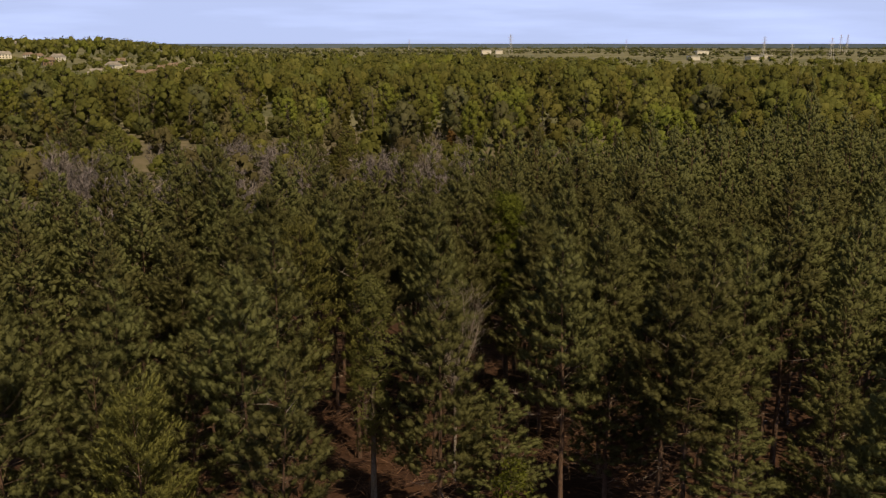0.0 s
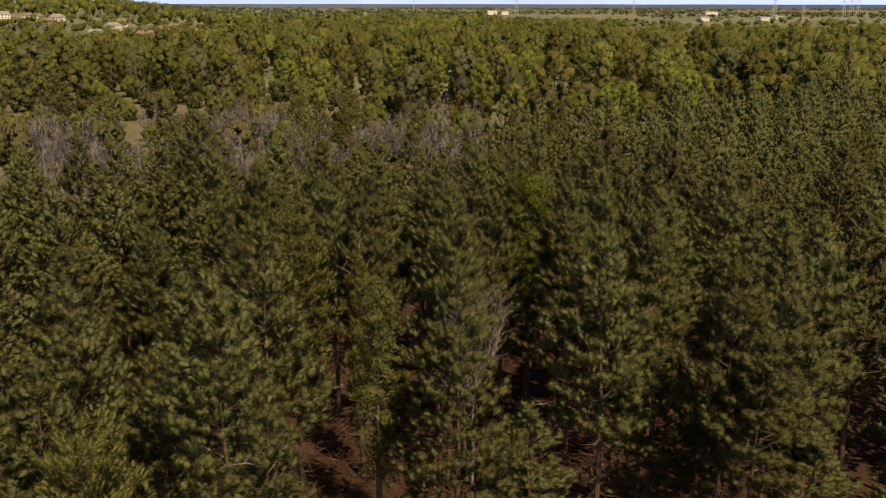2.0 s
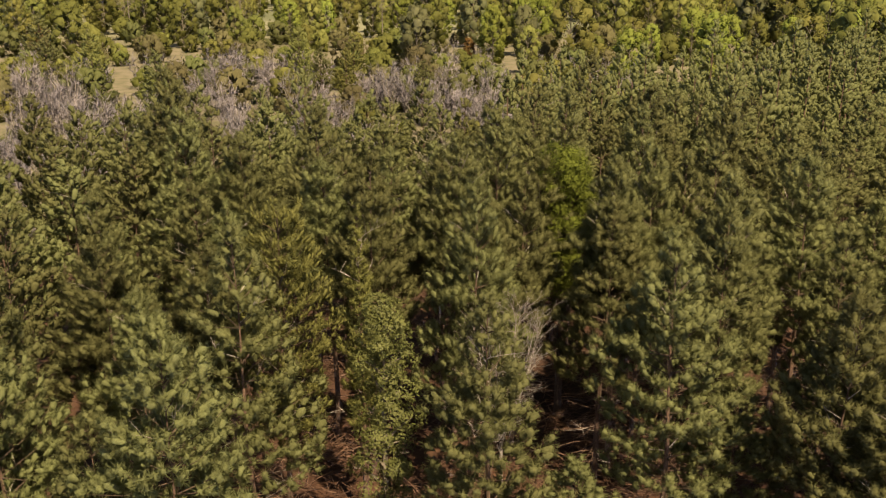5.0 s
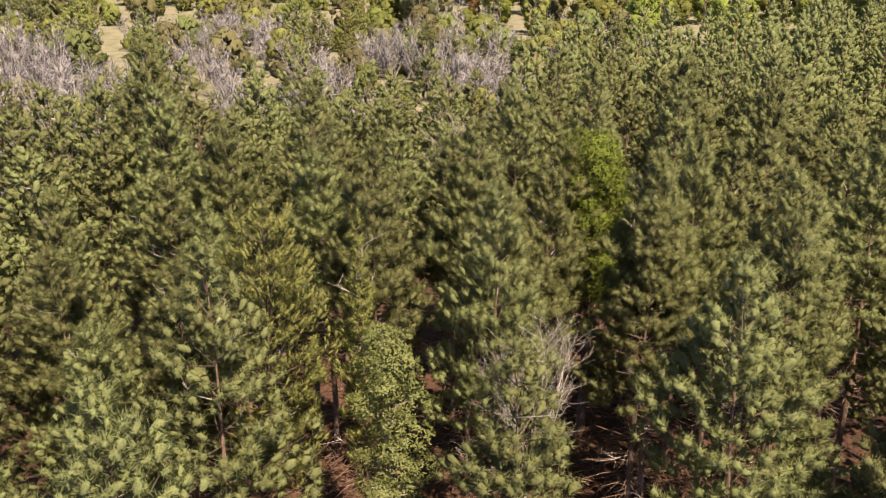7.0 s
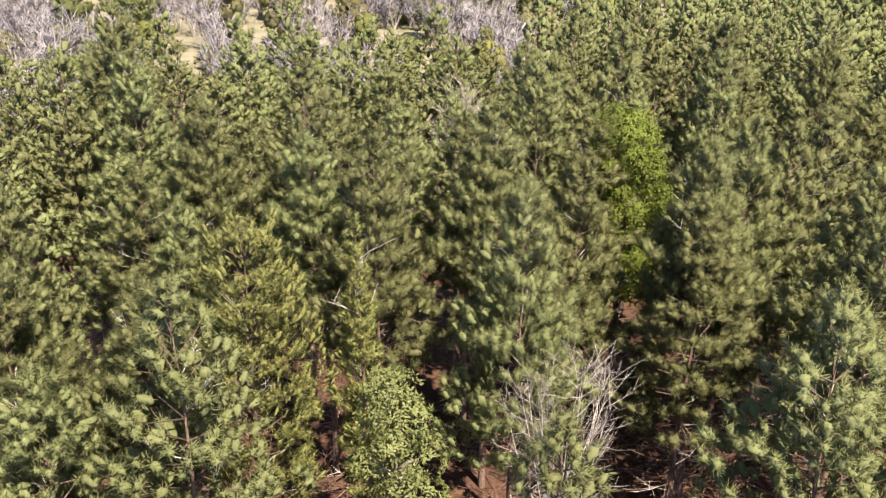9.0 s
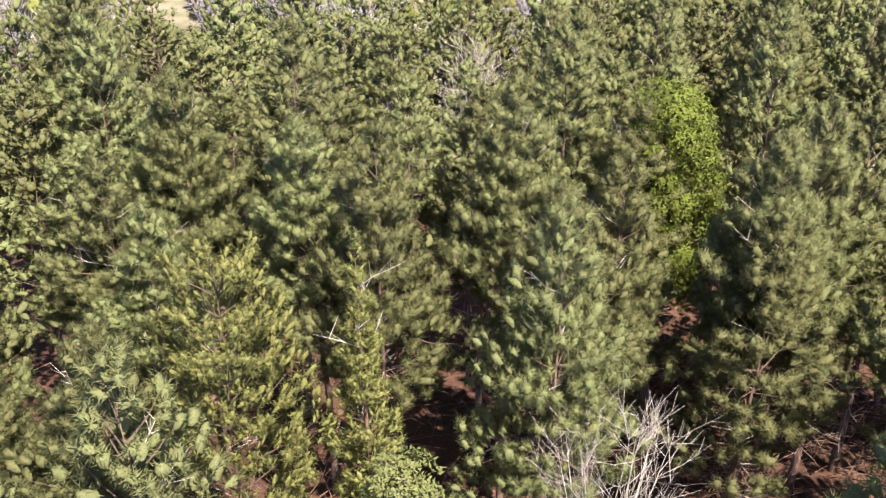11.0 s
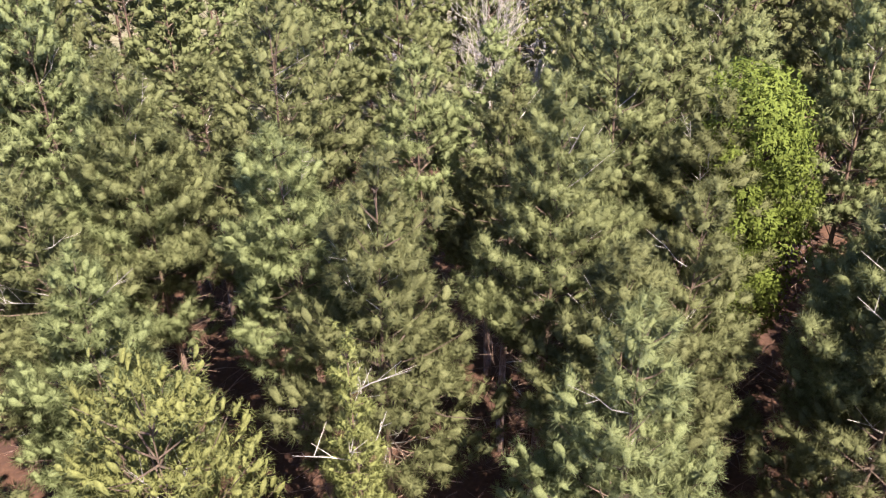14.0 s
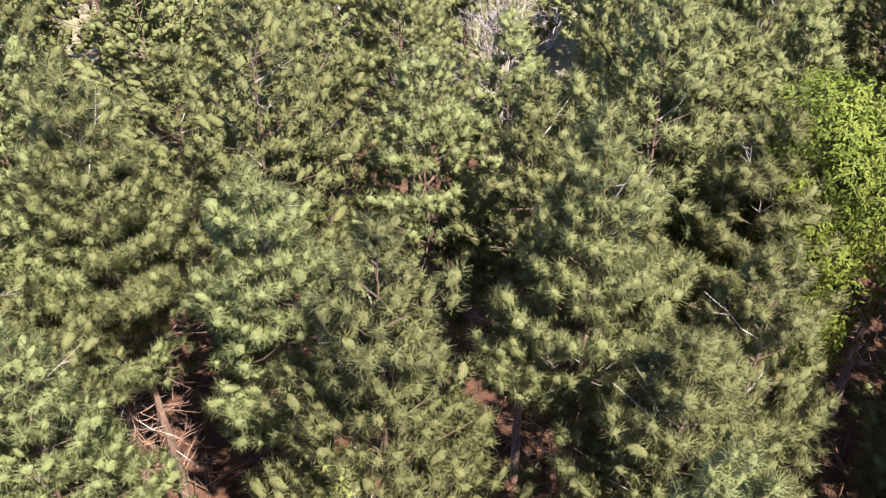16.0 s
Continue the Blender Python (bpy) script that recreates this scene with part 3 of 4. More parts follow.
# ---- leafy and bare trees ----
def branching(rng, soup, p, d, ln, r, depth, sides, ends, droop=0.0, split=(2, 4), twist=0.5):
    """A limb that forks again and again; the ends of the last twigs are collected."""
    bend = Vector((rng.gauss(0, 0.12), rng.gauss(0, 0.12), rng.gauss(0, 0.08) - droop))
    m = p + (d + bend) * ln * 0.5
    e = p + (d + bend * 2).normalized() * ln
    soup.tube([p, m, e], [r, r * 0.8, r * 0.55], sides)
    if depth == 0:
        ends.append((e, d))
        return
    for _ in range(rng.randint(*split)):
        nd = (d + Vector((rng.gauss(0, twist), rng.gauss(0, twist), rng.gauss(0.05, twist * 0.6)))).normalized()
        start = m.lerp(e, rng.uniform(0.0, 1.0))
        branching(rng, soup, start, nd, ln * rng.uniform(0.55, 0.82), r * 0.55, depth - 1, 3, ends, droop, split, twist)
    ends.append((e, d))


def bare_tree(seed, h, spread, material, depth=4, stem=0.09):
    rng = random.Random(seed)
    s, ends = Soup(), []
    trunk = Soup()
    trunk.tube([(0, 0, -0.2), (0.05, 0.03, h * 0.4), (0.02, -0.05, h * 0.8)], [stem, stem * 0.8, stem * 0.4], 6)
    for k in range(24):
        z = h * rng.uniform(0.4, 0.82)
        az = k * 2.4 + rng.gauss(0, 0.3)
        d = Vector((math.cos(az) * spread, math.sin(az) * spread, rng.uniform(0.35, 0.9))).normalized()
        branching(rng, s, Vector((0.03, 0, z)), d, h * 0.14, stem * 0.18, depth - 1, 4, ends, 0.0, (2, 3), 0.42)
    return [("trunk", trunk.mesh("trunk", material, True), ""), ("bare_limbwork", s.mesh("bare_limbwork", material), "")]


def fanned_tree(seed, h, fork, spread, stems):
    """A dead tree whose trunk forks into long steep limbs, each with a spray of fine rising twigs."""
    rng = random.Random(seed)
    trunk = Soup()
    trunk.tube([(0, 0, -0.2), (0.06, 0.02, fork * 0.5), (0, 0, fork + 0.3)], [0.11, 0.095, 0.07], 6)
    parts = [("trunk", trunk.mesh("trunk", DEADWOOD, True), "")]
    fine = Soup()
    for k in range(stems):
        az = k * 2.4 + rng.gauss(0, 0.35)
        out = spread * (0.25 + 0.75 * (k % 4) / 3) * rng.uniform(0.8, 1.1)
        rise = (h - fork) * (1.0 - 0.42 * (out / spread) ** 2) * rng.uniform(0.85, 1.0)
        way = Vector((math.cos(az) * out, math.sin(az) * out, 0))
        base = Vector((0, 0, fork * rng.uniform(0.8, 1.0)))
        pts = [base + way * u ** 0.8 + Vector((rng.gauss(0, 0.05), rng.gauss(0, 0.05), rise * u ** 1.15)) for u in (0, 0.3, 0.6, 0.85, 1.0)]
        limb = Soup()
        limb.tube(pts, [0.034, 0.024, 0.017, 0.010, 0.004], 5)
        parts.append(("limb", limb.mesh("limb", DEADWOOD, True), ""))
        for j in range(13):
            u = rng.uniform(0.8, 3.9)
            p = pts[int(u)].lerp(pts[int(u) + 1], u % 1)
            d = (way.normalized() * rng.uniform(-0.2, 0.9) + Vector((rng.gauss(0, 0.5), rng.gauss(0, 0.5), rng.uniform(0.3, 1.1)))).normalized() * rng.uniform(0.5, 1.5)
            q = p + d * 0.5 + Vector((rng.gauss(0, 0.06), rng.gauss(0, 0.06), 0))
            e = p + d + Vector((0, 0, 0.12))
            fine.tube([p, q, e], [0.010, 0.007, 0.003], 3)
            for _ in range(4):
                c = q.lerp(e, rng.uniform(-0.6, 0.9))
                fine.tube([c, c + (d.normalized() * 0.7 + Vector((rng.gauss(0, 0.5), rng.gauss(0, 0.5), rng.uniform(0, 0.6)))) * rng.uniform(0.2, 0.5)], [0.006, 0.003], 3)
    parts.append(("bare_limbwork", fine.mesh("bare_limbwork", DEADWOOD), "fine pale twigs"))
    return parts


def leafy_tree(seed, h, foot, reach, leaves, size, material, lobes=16, sides=6, blades=5, droop=0.0, trunk_material=None, clump=0.32):
    """A tapered trunk with limbs; each limb carries an uneven cloud of leaf sprays."""
    rng = np.random.default_rng(seed)
    trunk = Soup()
    bend = rng.normal(0, 0.25, 2)
    trunk.tube([(0, 0, -0.3), (bend[0] * 0.4, bend[1] * 0.4, h * 0.35), (bend[0], bend[1], h * 0.85)], [0.022 * h * 0.7, 0.014 * h * 0.7, 0.003 * h], sides)
    limbs = Soup()
    pts, ways, hearts, hulls = [], [], [], []
    for k in range(lobes):
        u = (k + 0.5) / lobes
        z = foot + (h - foot) * (u ** 0.9)
        az = k * 2.4 + rng.normal(0, 0.4)
        rel = (z - foot) / (h - foot)
        r = reach * math.sqrt(max(0.0, 1 - (2 * rel - 0.85) ** 2 / 1.45)) * rng.uniform(0.55, 1.05)
        c = np.array([bend[0] * rel + math.cos(az) * r * 0.75, bend[1] * rel + math.sin(az) * r * 0.75, z - 0.12 * h * (1 - rel) * 0.3])
        base = (bend[0] * rel * 0.6, bend[1] * rel * 0.6, max(foot * 0.8, z - r * 0.9))
        if sides > 3:
            limbs.tube([base, tuple((np.array(base) + c) / 2 + [0, 0, 0.1]), tuple(c)], [0.006 * h, 0.004 * h, 0.0012 * h], 3)
        n = max(3, int(leaves / lobes * rng.uniform(0.7, 1.3)))
        d = unit(rng.normal(size=(n, 3)) + [0, 0, 0.35])
        big = reach * clump * rng.uniform(0.8, 1.4)
        hearts.append((c, big))
        p = c + d * big * rng.uniform(0.7, 1.05, (n, 1)) * [1, 1, 0.85]
        pts.append(p)
        out = unit((c - [bend[0] * rel, bend[1] * rel, foot + (h - foot) * 0.4]) / [reach, reach, 0.6 * (h - foot)])
        hulls.append(out)
        ways.append(unit(0.75 * d + (0.75 if sides < 5 else 0.35) * out + [0, 0, 0.3 - droop] + rng.normal(0, 0.2, (n, 3))))
    arrays = leaf_arrays(np.concatenate(pts), np.concatenate(ways), rng, blades, size, size * (0.2 if sides > 4 else 0.36), 0.5, droop)
    if sides < 5:
        # the dense leafy inside of each limb's cloud
        cs = np.array([q[0] for q in hearts])
        rs = np.array([q[1] for q in hearts])
        arrays = joined(arrays, finger_arrays(cs, unit(np.array([0, 0, 1.0]) + rng.normal(0, 0.3, cs.shape)), rs * 0.8, rs * 1.1, rng, 2, size, size * 0.5, 6, 0.58, np.array(hulls), 0.7))
    crown = raw_mesh("leaf_crown", material, *arrays)
    bark_m = trunk_material or BARK_LEAF
    parts = [("trunk", trunk.mesh("trunk", bark_m, True), ""), ("leaf_crown", crown, "")]
    if limbs.f:
        parts.append(("limbwork", limbs.mesh("limbwork", bark_m), ""))
    return parts


t = thing("ash_tree", leafy_tree(31, 15.6, 8.2, 2.0, 8500, 0.15, BIRCH, 44, 6, 5, 0.6, trunk_material=LIMB_PINE, clump=0.38), "bright yellow-green leafy ash tree with drooping leaves, among dark pines", "tree")
t.matrix_basis = pose(4.8, 68.5, 0)
t = thing("young_tree", leafy_tree(33, 13.9, 4.0, 1.4, 4600, 0.13, YOUNG_LEAF, 34, 6, 5, 0.1, clump=0.38), "slender leafy young tree with pale green leaves, between the pines", "tree")
t.matrix_basis = pose(-4.1, 51.6, 0)
t = thing("sapling", leafy_tree(34, 6.3, 1.5, 1.2, 420, 0.2, BIRCH, 12, 5, 6, 0.2, clump=0.45), "bright green leafy sapling at the edge of the pines", "tree")
t.matrix_basis = pose(3.4, 43.9, 0)
t = thing("dead_tree", fanned_tree(41, 13.4, 6.8, 3.1, 20), "dead bare tree with pale grey fanning limbs, behind a pine", "tree")
t.matrix_basis = pose(0.7, 54.7, 0)
t = thing("dead_tree", fanned_tree(43, 15.0, 9.5, 2.0, 12), "dead bare tree with pale grey crown, among the pines", "tree")
t.matrix_basis = pose(-2.3, 82.5, 0)

# ---- brush on the forest floor ----
def brushwood(seed):
    rng = random.Random(seed)
    s = Soup()
    for _ in range(26):
        p = Vector((rng.gauss(0, 1.0), rng.gauss(0, 1.0), rng.uniform(0.03, 0.5)))
        az = rng.uniform(0, math.tau)
        d = Vector((math.cos(az), math.sin(az), rng.uniform(-0.05, 0.5))) * rng.uniform(0.7, 2.2)
        s.tube([p, p + d * 0.5 + Vector((0, 0, 0.08)), p + d], [0.03, 0.022, 0.008], 3)
    return s.mesh("brushwood", BRUSH)


brush_kit = [brushwood(k) for k in range(6)]
rng_b = random.Random(5)
for k in range(120):
    x, y = rng_b.uniform(-18, 16), rng_b.uniform(45, 76)
    if k > 105:
        x, y = rng_b.gauss(8.0, 2.2), rng_b.gauss(60.5, 2.5)
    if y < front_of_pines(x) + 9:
        continue
    ob = tagged(new("brushwood", brush_kit[k % 6]), "heap of fallen dead branches on the needle floor", "branches", "fallen branches", "stuff")
    ob.matrix_basis = pose(x, y, 0.0, 0, 0, rng_b.uniform(0, 360))

# ---- shrubs and young trees of the clearing ----
def copies(kit, spots, rng, scale=(0.8, 1.2)):
    """Spread the patterns of a kit over the spots; the patterns themselves take the first ones."""
    for n, (x, y) in enumerate(spots):
        s = rng.uniform(*scale)
        m = pose(x, y, land_height(x, y) - 0.03, 0, 0, rng.uniform(0, 360))
        t = kit[n] if n < len(kit) else copy_thing(kit[n % len(kit)], m)
        t.matrix_basis = m
        t.scale = (s * rng.uniform(0.9, 1.1),) * 2 + (s,)


def scatter(rng, count, ok, x0, x1, y0, y1, gap, taken):
    out = []
    for _ in range(count * 30):
        if len(out) >= count:
            break
        x, y = rng.uniform(x0, x1), rng.uniform(y0, y1)
        if ok(x, y) and all((x - a) ** 2 + (y - b) ** 2 > gap * gap for a, b in taken):
            out.append((x, y))
            taken.append((x, y))
    return out


rng_c = random.Random(21)
seen = lambda x, y: abs(x) < 0.52 * y + 8
beyond = lambda x, y: seen(x, y) and y > edge_of_pines(x) + 3
taken = []
# open grass patches, kept free
OPEN = [(-61, 233, 8), (-72, 222, 6), (-96, 224, 6), (12, 238, 7), (-30, 214, 5)]
clear = lambda x, y: beyond(x, y) and all((x - a) ** 2 + (y - b) ** 2 > r * r for a, b, r in OPEN)
kit = [thing("shrub", leafy_tree(600 + i, 3.3, 0.3, 2.2, 230, 0.32, (SHRUB, SHRUB_DRY, SHRUB, LEAF_DARK)[i], 18, 4, 2, clump=0.3), "leafy green shrub in dry grass", "shrub", "shrubs of the clearing") for i in range(4)]
copies(kit, scatter(rng_c, 85, lambda x, y: beyond(x, y) and rng_c.random() < 0.8, -62, 4, 90, 150, 2.1, taken), rng_c, (0.6, 1.5))
kit = [thing("shrub", leafy_tree(610 + i, 5.0, 0.3, 3.3, 330, 0.36, (SHRUB, LEAF_DARK, SHRUB_DRY, LEAF_MID)[i], 24, 4, 2, clump=0.28), "large spreading green shrub in dry grass", "shrub", "large shrubs of the clearing") for i in range(4)]
copies(kit, scatter(rng_c, 210, lambda x, y: clear(x, y) and y > 132, -150, 60, 132, 290, 4.0, taken), rng_c, (0.55, 1.35))


def twiggy_shrub(seed):
    """A leafless shrub: a few stems and a haze of fine twigs."""
    rng = np.random.default_rng(seed)
    stems = Soup()
    pts, ways = [], []
    for k in range(9):
        az, lean_out = k * 2.4 + rng.normal(0, 0.3), rng.uniform(0.2, 0.55)
        d = np.array([math.cos(az) * lean_out, math.sin(az) * lean_out, 1.0])
        top_p = d * rng.uniform(3.2, 5.4)
        stems.tube([(0, 0, -0.1), tuple(top_p * 0.5), tuple(top_p)], [0.06, 0.04, 0.015], 4)
        s = rng.uniform(0.35, 1.0, (13, 1))
        pts.append(top_p * s + rng.normal(0, 0.22, (13, 3)))
        ways.append(unit(d + rng.normal(0, 0.35, (13, 3))))
    crown = tuft_mesh("twigs", TWIG_GREY, np.concatenate(pts), np.concatenate(ways), rng, 6, 0.95, 0.045, 0.4)
    return [("stem", stems.mesh("stem", DEADWOOD), ""), ("twig_crown", crown, "")]


kit = [thing("bare_shrub", twiggy_shrub(640 + i), "bare grey leafless shrub in dry grass", "shrub", "bare shrubs") for i in range(3)]
thickets = [(-47, 138), (-60, 156), (-43, 188), (-29, 190), (1, 150), (-12, 172), (-66, 172), (-22, 128), (-52, 122), (-14, 112), (-33, 108), (-6, 104)]
copies(kit, [(x + rng_c.gauss(0, 2.6), y + rng_c.gauss(0, 2.6)) for x, y in thickets for _ in range(9)] + scatter(rng_c, 90, clear, -85, 30, 92, 210, 1.8, taken), rng_c, (0.8, 1.5))
kit = [thing("clearing_pine", pine_parts(660 + i, 10.0, 1.6, 2.6, fingers=420, needles=14, length=0.22, width=0.06, sides=4, material=(NEEDLES, NEEDLES_YELLOW)[i], dead=4, puff=0.22, core=0.6), "young bushy pine in the clearing", "tree", "clearing pines") for i in range(2)]
copies(kit, [(-24, 180), (-19, 176), (-43, 152), (-28, 184), (-6, 160), (-62, 178), (-78, 196), (-20, 196)], rng_c, (0.8, 1.35))

# ---- leafy woods behind ----
WOODS = [(LEAF_DARK, "dark green oak with a dense crown", "oak_tree", 16.0, 5.8), (LEAF_MID, "mid-green maple with a full crown", "maple_tree", 14.0, 5.0),
         (LEAF_LIGHT, "light yellow-green poplar", "poplar_tree", 13.0, 4.2), (LEAF_SILVER, "silvery green willow", "willow_tree", 14.0, 6.0), (LEAF_RUST, "rust-brown withered tree", "withered_tree", 9.0, 2.9)]
kits = []
for i, (mat, lab, nm, h, r) in enumerate(WOODS):
    kits.append([thing(nm, leafy_tree(700 + 10 * i + j, h, h * 0.08, r, 950, 0.36, mat, 40, 4, 2, clump=0.24), lab + " in the woods", "tree", nm.replace("_", " ") + "s of the woods") for j in range(2)])
# trees that stand out: dark oaks behind the clearing, light poplars, silvery willows, one withered tree
shares = [[(-116, 300), (-104, 302), (-91, 298), (-78, 300), (40, 296), (135, 425), (112, 418), (-84, 226), (-124, 262)],
          [(-33, 300), (28, 300), (-66, 296), (55, 300)],
          [(-46, 281), (-37, 288), (-10, 272), (7, 250), (17, 276), (26, 282), (84, 330), (92, 338), (112, 366), (124, 352), (-150, 330), (60, 318), (-4, 290)],
          [(44, 318), (50, 324), (69, 340), (77, 345), (-137, 290)],
          [(2, 234), (-96, 240)]]
taken += [p for sp in shares for p in sp]
spots = scatter(rng_c, 290, lambda x, y: clear(x, y) and y > 150 + 105 * smooth(10, -20, x), -180, 200, 150, 400, 6.0, taken)
spots.sort(key=lambda p: p[1])
for x, y in spots:
    u = noise.noise((x * 0.03, y * 0.03, 7)) + 0.35 * rng_c.gauss(0, 0.5)
    k = 0 if u < -0.2 else 1 if u < 0.12 else 2
    if x < -20 and k == 2 and rng_c.random() < 0.6:
        k = 0
    if rng_c.random() < 0.04:
        k = 3
    shares[k].append((x, y))
for kt, sp in zip(kits, shares):
    copies(kt, sp, rng_c, (0.6, 1.2))
kit = [thing("bare_tree", bare_tree(680 + i, 14.0, 0.8, BARK_LEAF, 4, 0.16), "bare grey leafless tree at the woods", "tree", "bare trees") for i in range(2)]
copies(kit, [(155, 418), (163, 428), (148, 424), (160, 412), (-55, 262), (-20, 270), (-92, 288)], rng_c, (0.9, 1.2))


# ---- far woods to the horizon ----
def far_woods():
    """Countless tree crowns, lobed and leafy, in one mesh for each kind of tree in each belt."""
    rng = np.random.default_rng(77)
    belts = [(390, 640, 1150, 4, 5.0, 1.0), (640, 1300, 1900, 3, 6.0, 1.8), (1300, 2600, 1900, 2, 8.0, 3.4), (2600, 4700, 1500, 2, 13.0, 7.0)]
    for bi, (y0, y1, count, lobes, reach, size) in enumerate(belts):
        # the two farthest belts mix in leaves with haze put into their colour
        kinds = (LEAF_DARK, LEAF_MID, FAR_WOODS, LEAF_LIGHT) if bi < 2 else (FAR_WOODS, HAZED_LEAVES, HAZED_LEAVES, FAR_WOODS)
        y = np.sqrt(rng.uniform(y0 ** 2, y1 ** 2, count))
        x = rng.uniform(-0.56, 0.56, count) * y
        keep = np.array([noise.noise((a * 6 / y1, b * 9 / y1, 2 + bi)) > (-0.42 if bi < 2 else -0.15) for a, b in zip(x, y)])
        west = (x / y < -0.2) & (y > 450) & (y < 1150)
        plain_side = (x / y > 0.18) & (y > 850) & (y < 1900)
        keep &= ~(west & (rng.random(count) < 0.15)) & ~(plain_side & (rng.random(count) < 0.75))
        x, y = x[keep], y[keep]
        z = np.array([land_height(a, b) for a, b in zip(x, y)])
        h = rng.uniform(9, 17, len(x)) * (1.0, 0.95, 0.7, 0.35)[bi]
        h = np.where((x / y > 0.05) & (y > 640), h * 0.6, h)
        h = np.where((x / y < -0.2) & (y > 450) & (y < 1000), h * 0.55, h)
        wide = reach * rng.uniform(0.6, 1.15, len(x))
        group = np.array([noise.noise((a * 0.02, b * 0.02, 5)) for a, b in zip(x, y)]) + rng.normal(0, 0.25, len(x))
        for gi, (lo, hi) in enumerate(((-9, -0.22), (-0.22, 0.1), (0.1, 0.32), (0.32, 9))):
            pick = (group >= lo) & (group < hi)
            n = int(pick.sum())
            if not n:
                continue
            stem = np.stack([x[pick], y[pick], z[pick] + h[pick] * 0.52], 1)[:, None, :]
            span = np.stack([wide[pick] * 0.6, wide[pick] * 0.6, h[pick] * 0.26], 1)[:, None, :]
            c = (stem + unit(rng.normal(size=(n, lobes, 3)) + [0, 0, 0.1]) * span).reshape(-1, 3)
            rad = np.repeat(wide[pick], lobes) * rng.uniform(0.45, 0.7, n * lobes)
            tall = np.repeat(h[pick], lobes) * 0.3
            up = unit(np.array([0, 0, 1.0]) + rng.normal(0, 0.2, c.shape))
            hearts = finger_arrays(c, up, tall, rad, rng, 1, size, size * 0.5, 5, 0.8, unit((c - np.repeat(stem[:, 0], lobes, 0)) / np.repeat(span[:, 0], lobes, 0) + [0, 0, 0.3]), 0.9)
            leaves = (14, 5, 2, 1)[bi]
            d = unit(rng.normal(size=(len(c), leaves, 3)) + [0, 0, 0.3])
            p = c[:, None, :] + d * np.stack([rad, rad, tall], 1)[:, None, :] * rng.uniform(0.7, 1.05, (len(c), leaves, 1))
            arrays = joined(hearts, leaf_arrays(p.reshape(-1, 3), d.reshape(-1, 3), rng, 2, size, size * 0.4))
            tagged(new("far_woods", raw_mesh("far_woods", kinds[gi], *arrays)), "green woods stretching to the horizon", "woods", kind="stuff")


far_woods()


def skyline():
    """Land beyond the plain, a low ring with haze painted as blue colour."""
    s = Soup()
    n = 64
    verts = []
    for k in range(n + 1):
        a = math.radians(45 + 90 * k / n)
        x, y = 4840 * math.cos(a), 4840 * math.sin(a)
        verts += [(x, y, -1.0), (x, y, 21.0 + 1.6 * noise.noise((k * 0.4, 1, 0)))]
    s.add(verts, [(2 * k, 2 * k + 2, 2 * k + 3, 2 * k + 1) for k in range(n)])
    tagged(new("backdrop", s.mesh("backdrop", plain("haze_painted_land", (0.1, 0.16, 0.24), (0.13, 0.19, 0.27), 0.004, 1.0))), "land along the horizon, blue haze painted into its colour", "horizon", kind="structure")


skyline()


# ---- houses, sheds and pylons in the distance ----
def house(w, d, h, roof, wall_m, roof_m, label):
    s = Soup()
    s.box(-w / 2, -d / 2, -1, w / 2, d / 2, h)
    r = Soup()
    o = 0.5
    v = [(-w / 2 - o, -d / 2 - o, h), (w / 2 + o, -d / 2 - o, h), (w / 2 + o, d / 2 + o, h), (-w / 2 - o, d / 2 + o, h), (-w / 2 + w * 0.12, 0, h + roof), (w / 2 - w * 0.12, 0, h + roof)]
    r.add(v, [(0, 1, 5, 4), (2, 3, 4, 5), (1, 2, 5), (3, 0, 4), (3, 2, 1, 0)])
    chim = Soup()
    chim.box(w * 0.2, -0.5, h + roof * 0.4, w * 0.2 + 0.9, 0.4, h + roof + 1.0)
    root = thing("house", [("wall", s.mesh("wall", wall_m), ""), ("roof", r.mesh("roof", roof_m), "")], label, "house", "distant houses")
    ch = new("chimney", chim.mesh("chimney", WALL_BRICK))
    ch.parent = root
    pane = Soup()
    pane.box(-0.7, -0.06, -0.8, 0.7, 0.06, 0.8)
    me = pane.mesh("window", GLASS_DARK)
    for z in ([1.6, 4.4] if h > 4.5 else [1.6]):
        for k in range(4):
            wd = new("window", me)
            wd.parent = root
            wd.location = (-w * 0.36 + k * w * 0.24, -d / 2 - 0.03, z)
    return root


def place(px, dist):
    """Ground point at a bearing (tangent from straight ahead) and a distance ahead."""
    x = px * dist
    return x, dist, land_height(x, dist)


H1 = house(16, 10, 6.0, 3.6, WALL_WHITE, ROOF_GREY, "white two-storey house with a grey roof, among trees")
H2 = house(14, 10, 5.6, 3.4, WALL_BRICK, ROOF_PINK, "brick house with a brown roof, among trees")
H3 = house(12, 9, 5.6, 3.0, WALL_WHITE, ROOF_PINK, "pale house with a brown roof, among trees")
first = set()
for hs, px, dist, rz in [(H1, -0.36, 700, 10), (H1, -0.343, 820, -30), (H2, -0.318, 690, 5), (H2, -0.302, 700, -12), (H3, -0.292, 800, 20), (H3, -0.262, 770, 0), (H1, -0.445, 1300, 0),
                         (H3, -0.42, 980, 15), (H2, -0.41, 900, 30), (H1, -0.4, 960, -10), (H3, -0.335, 900, 40), (H3, -0.43, 1000, 0), (H2, -0.28, 850, 10), (H1, -0.455, 1010, 25), (H3, -0.06, 900, 0), (H3, 0.02, 820, 10)]:
    x, y, z = place(px, dist)
    m = pose(x, y, z, 0, 0, rz)
    t = copy_thing(hs, m) if hs in first else hs
    t.matrix_basis = m
    t.scale = (0.8, 0.8, 0.8)
    first.add(hs)


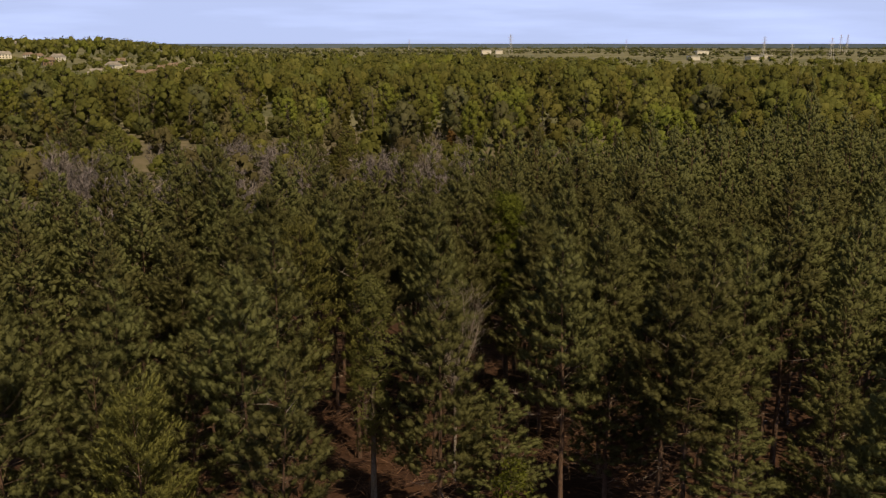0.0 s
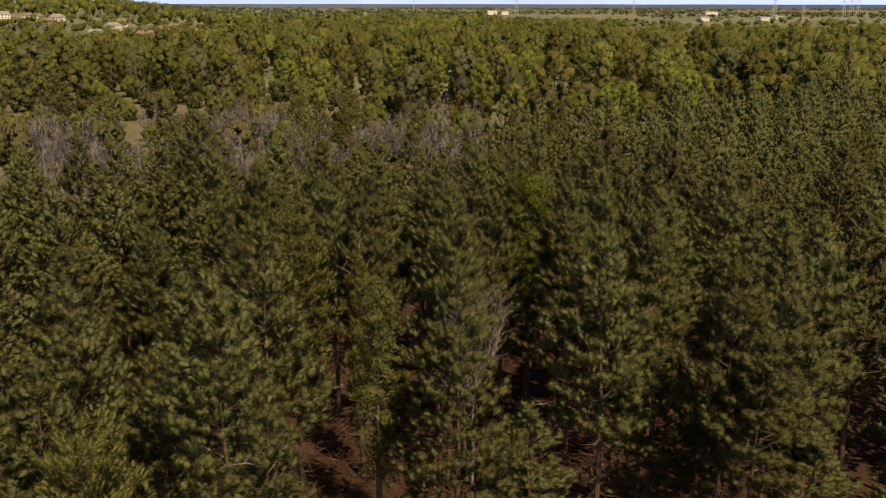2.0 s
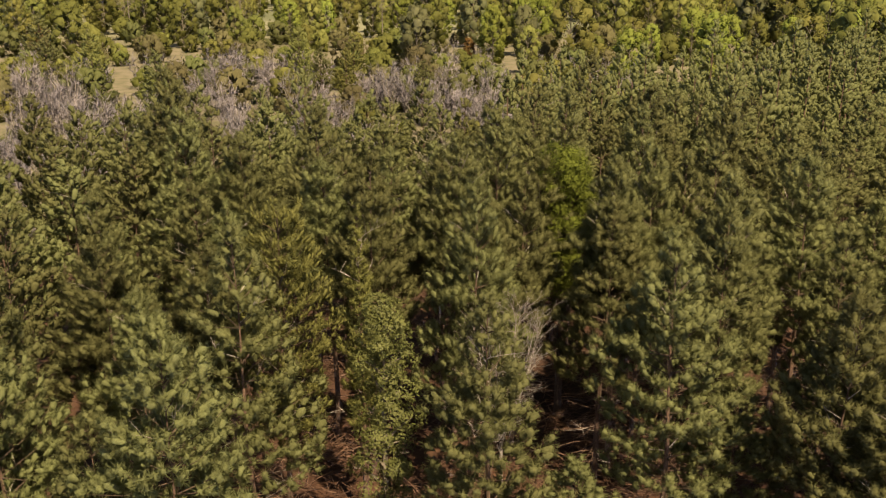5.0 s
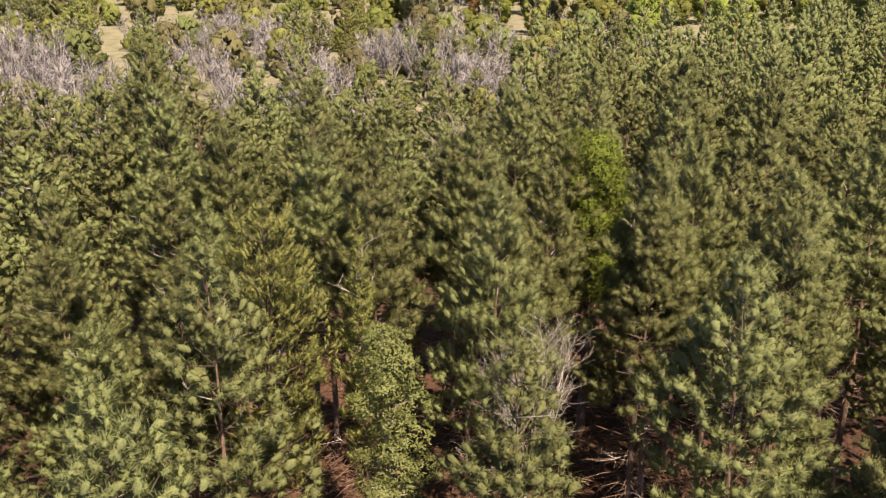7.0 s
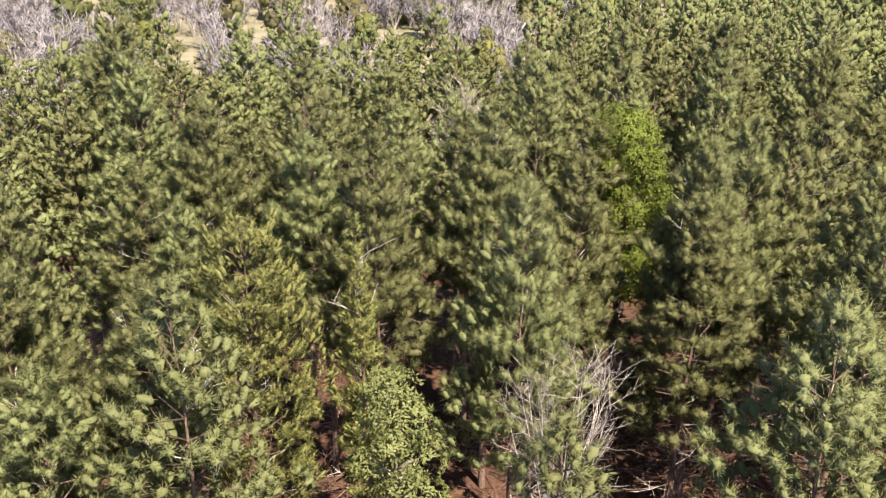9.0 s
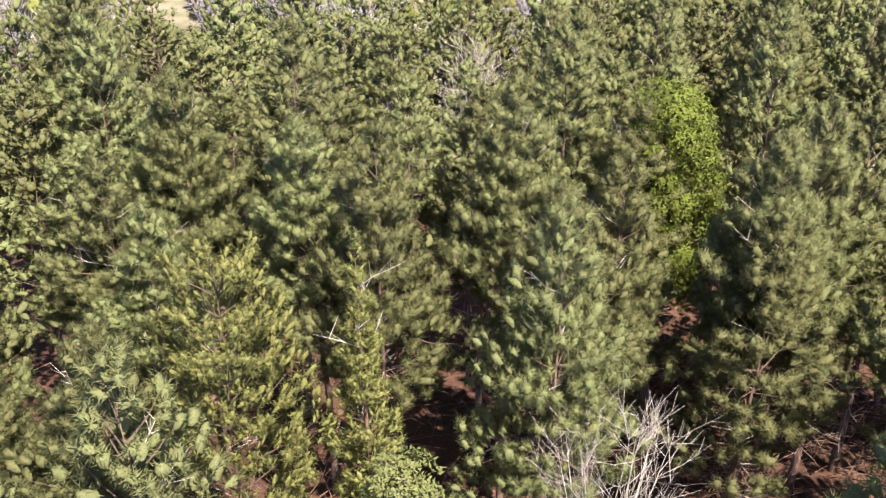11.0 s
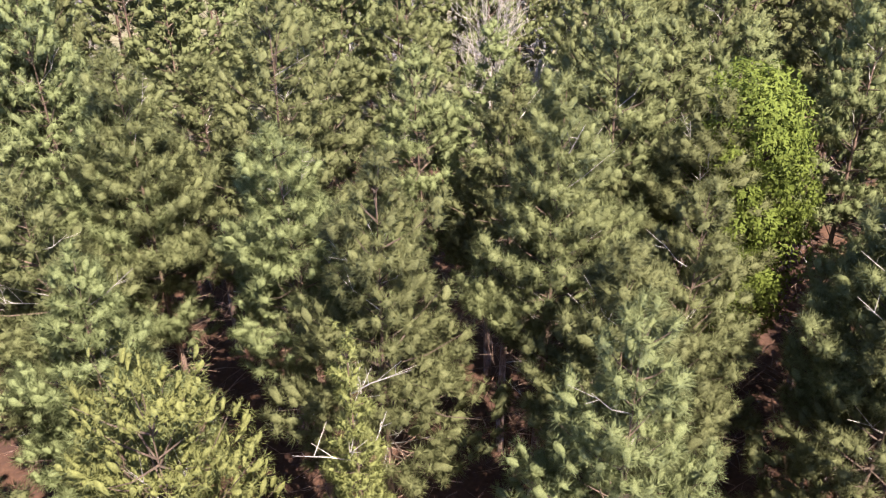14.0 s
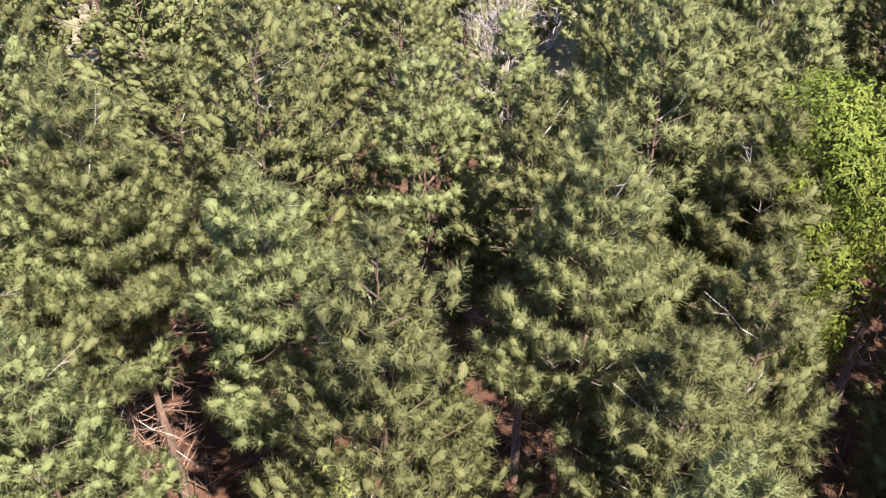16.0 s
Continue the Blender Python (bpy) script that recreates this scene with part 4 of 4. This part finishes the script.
def shed(px, dist, w, h):
    s, r = Soup(), Soup()
    s.box(-w / 2, -15, -1, w / 2, 15, h)
    r.box(-w / 2 - 0.5, -15.5, h, w / 2 + 0.5, 15.5, h + 0.6)
    t = thing("warehouse", [("wall", s.mesh("wall", WALL_WHITE), ""), ("roof", r.mesh("roof", STEEL), "")], "long low white warehouse on the plain", "building", "distant warehouses")
    x, y, z = place(px, dist)
    t.matrix_basis = pose(x, y, z)


for px, dist, w, h in [(-0.247, 1500, 20, 6), (0.045, 2300, 22, 9), (0.058, 2300, 16, 8), (0.268, 2200, 26, 8), (0.324, 1500, 22, 6), (0.335, 1650, 14, 6), (0.26, 1500, 14, 6)]:
    shed(px, dist, w, h)


def pylon(h):
    s = Soup()
    w = h * 0.09
    for sx in (-1, 1):
        for sy in (-1, 1):
            s.tube([(sx * w, sy * w, 0), (sx * w * 0.3, sy * w * 0.3, h * 0.7), (0, 0, h)], [0.3, 0.26, 0.2], 4)
    for k in range(7):
        a, b = 1 - 0.1 * k, 1 - 0.1 * (k + 1)
        for sx in (-1, 1):
            s.tube([(sx * w * a, w * a, h * 0.1 * k), (-sx * w * b, w * b, h * 0.1 * (k + 1))], [0.12, 0.12], 3)
    arms = Soup()
    for z, half in ((0.7, 0.2), (0.82, 0.16), (0.93, 0.12)):
        arms.tube([(-h * half, 0, h * z), (0, 0, h * z + 1.2), (h * half, 0, h * z)], [0.2, 0.5, 0.2], 4)
    return [("lattice", s.mesh("lattice", STEEL), ""), ("cross_arms", arms.mesh("cross_arms", STEEL), "")]


P = thing("pylon", pylon(46), "grey steel lattice power pylon on the plain", "pylon", "pylons")
for n, (px, dist, s) in enumerate([(0.07, 2200, 1.0), (0.333, 1500, 0.8), (0.362, 1500, 0.55), (0.403, 1450, 0.75), (0.412, 2300, 1.0), (0.419, 2350, 1.0), (-0.035, 2900, 0.8), (0.19, 3000, 0.8)]):
    x, y, z = place(px, dist)
    m = pose(x, y, z, 0, 0, 20)
    t = copy_thing(P, m) if n else P
    t.matrix_basis = m
    t.scale = (s, s, s)
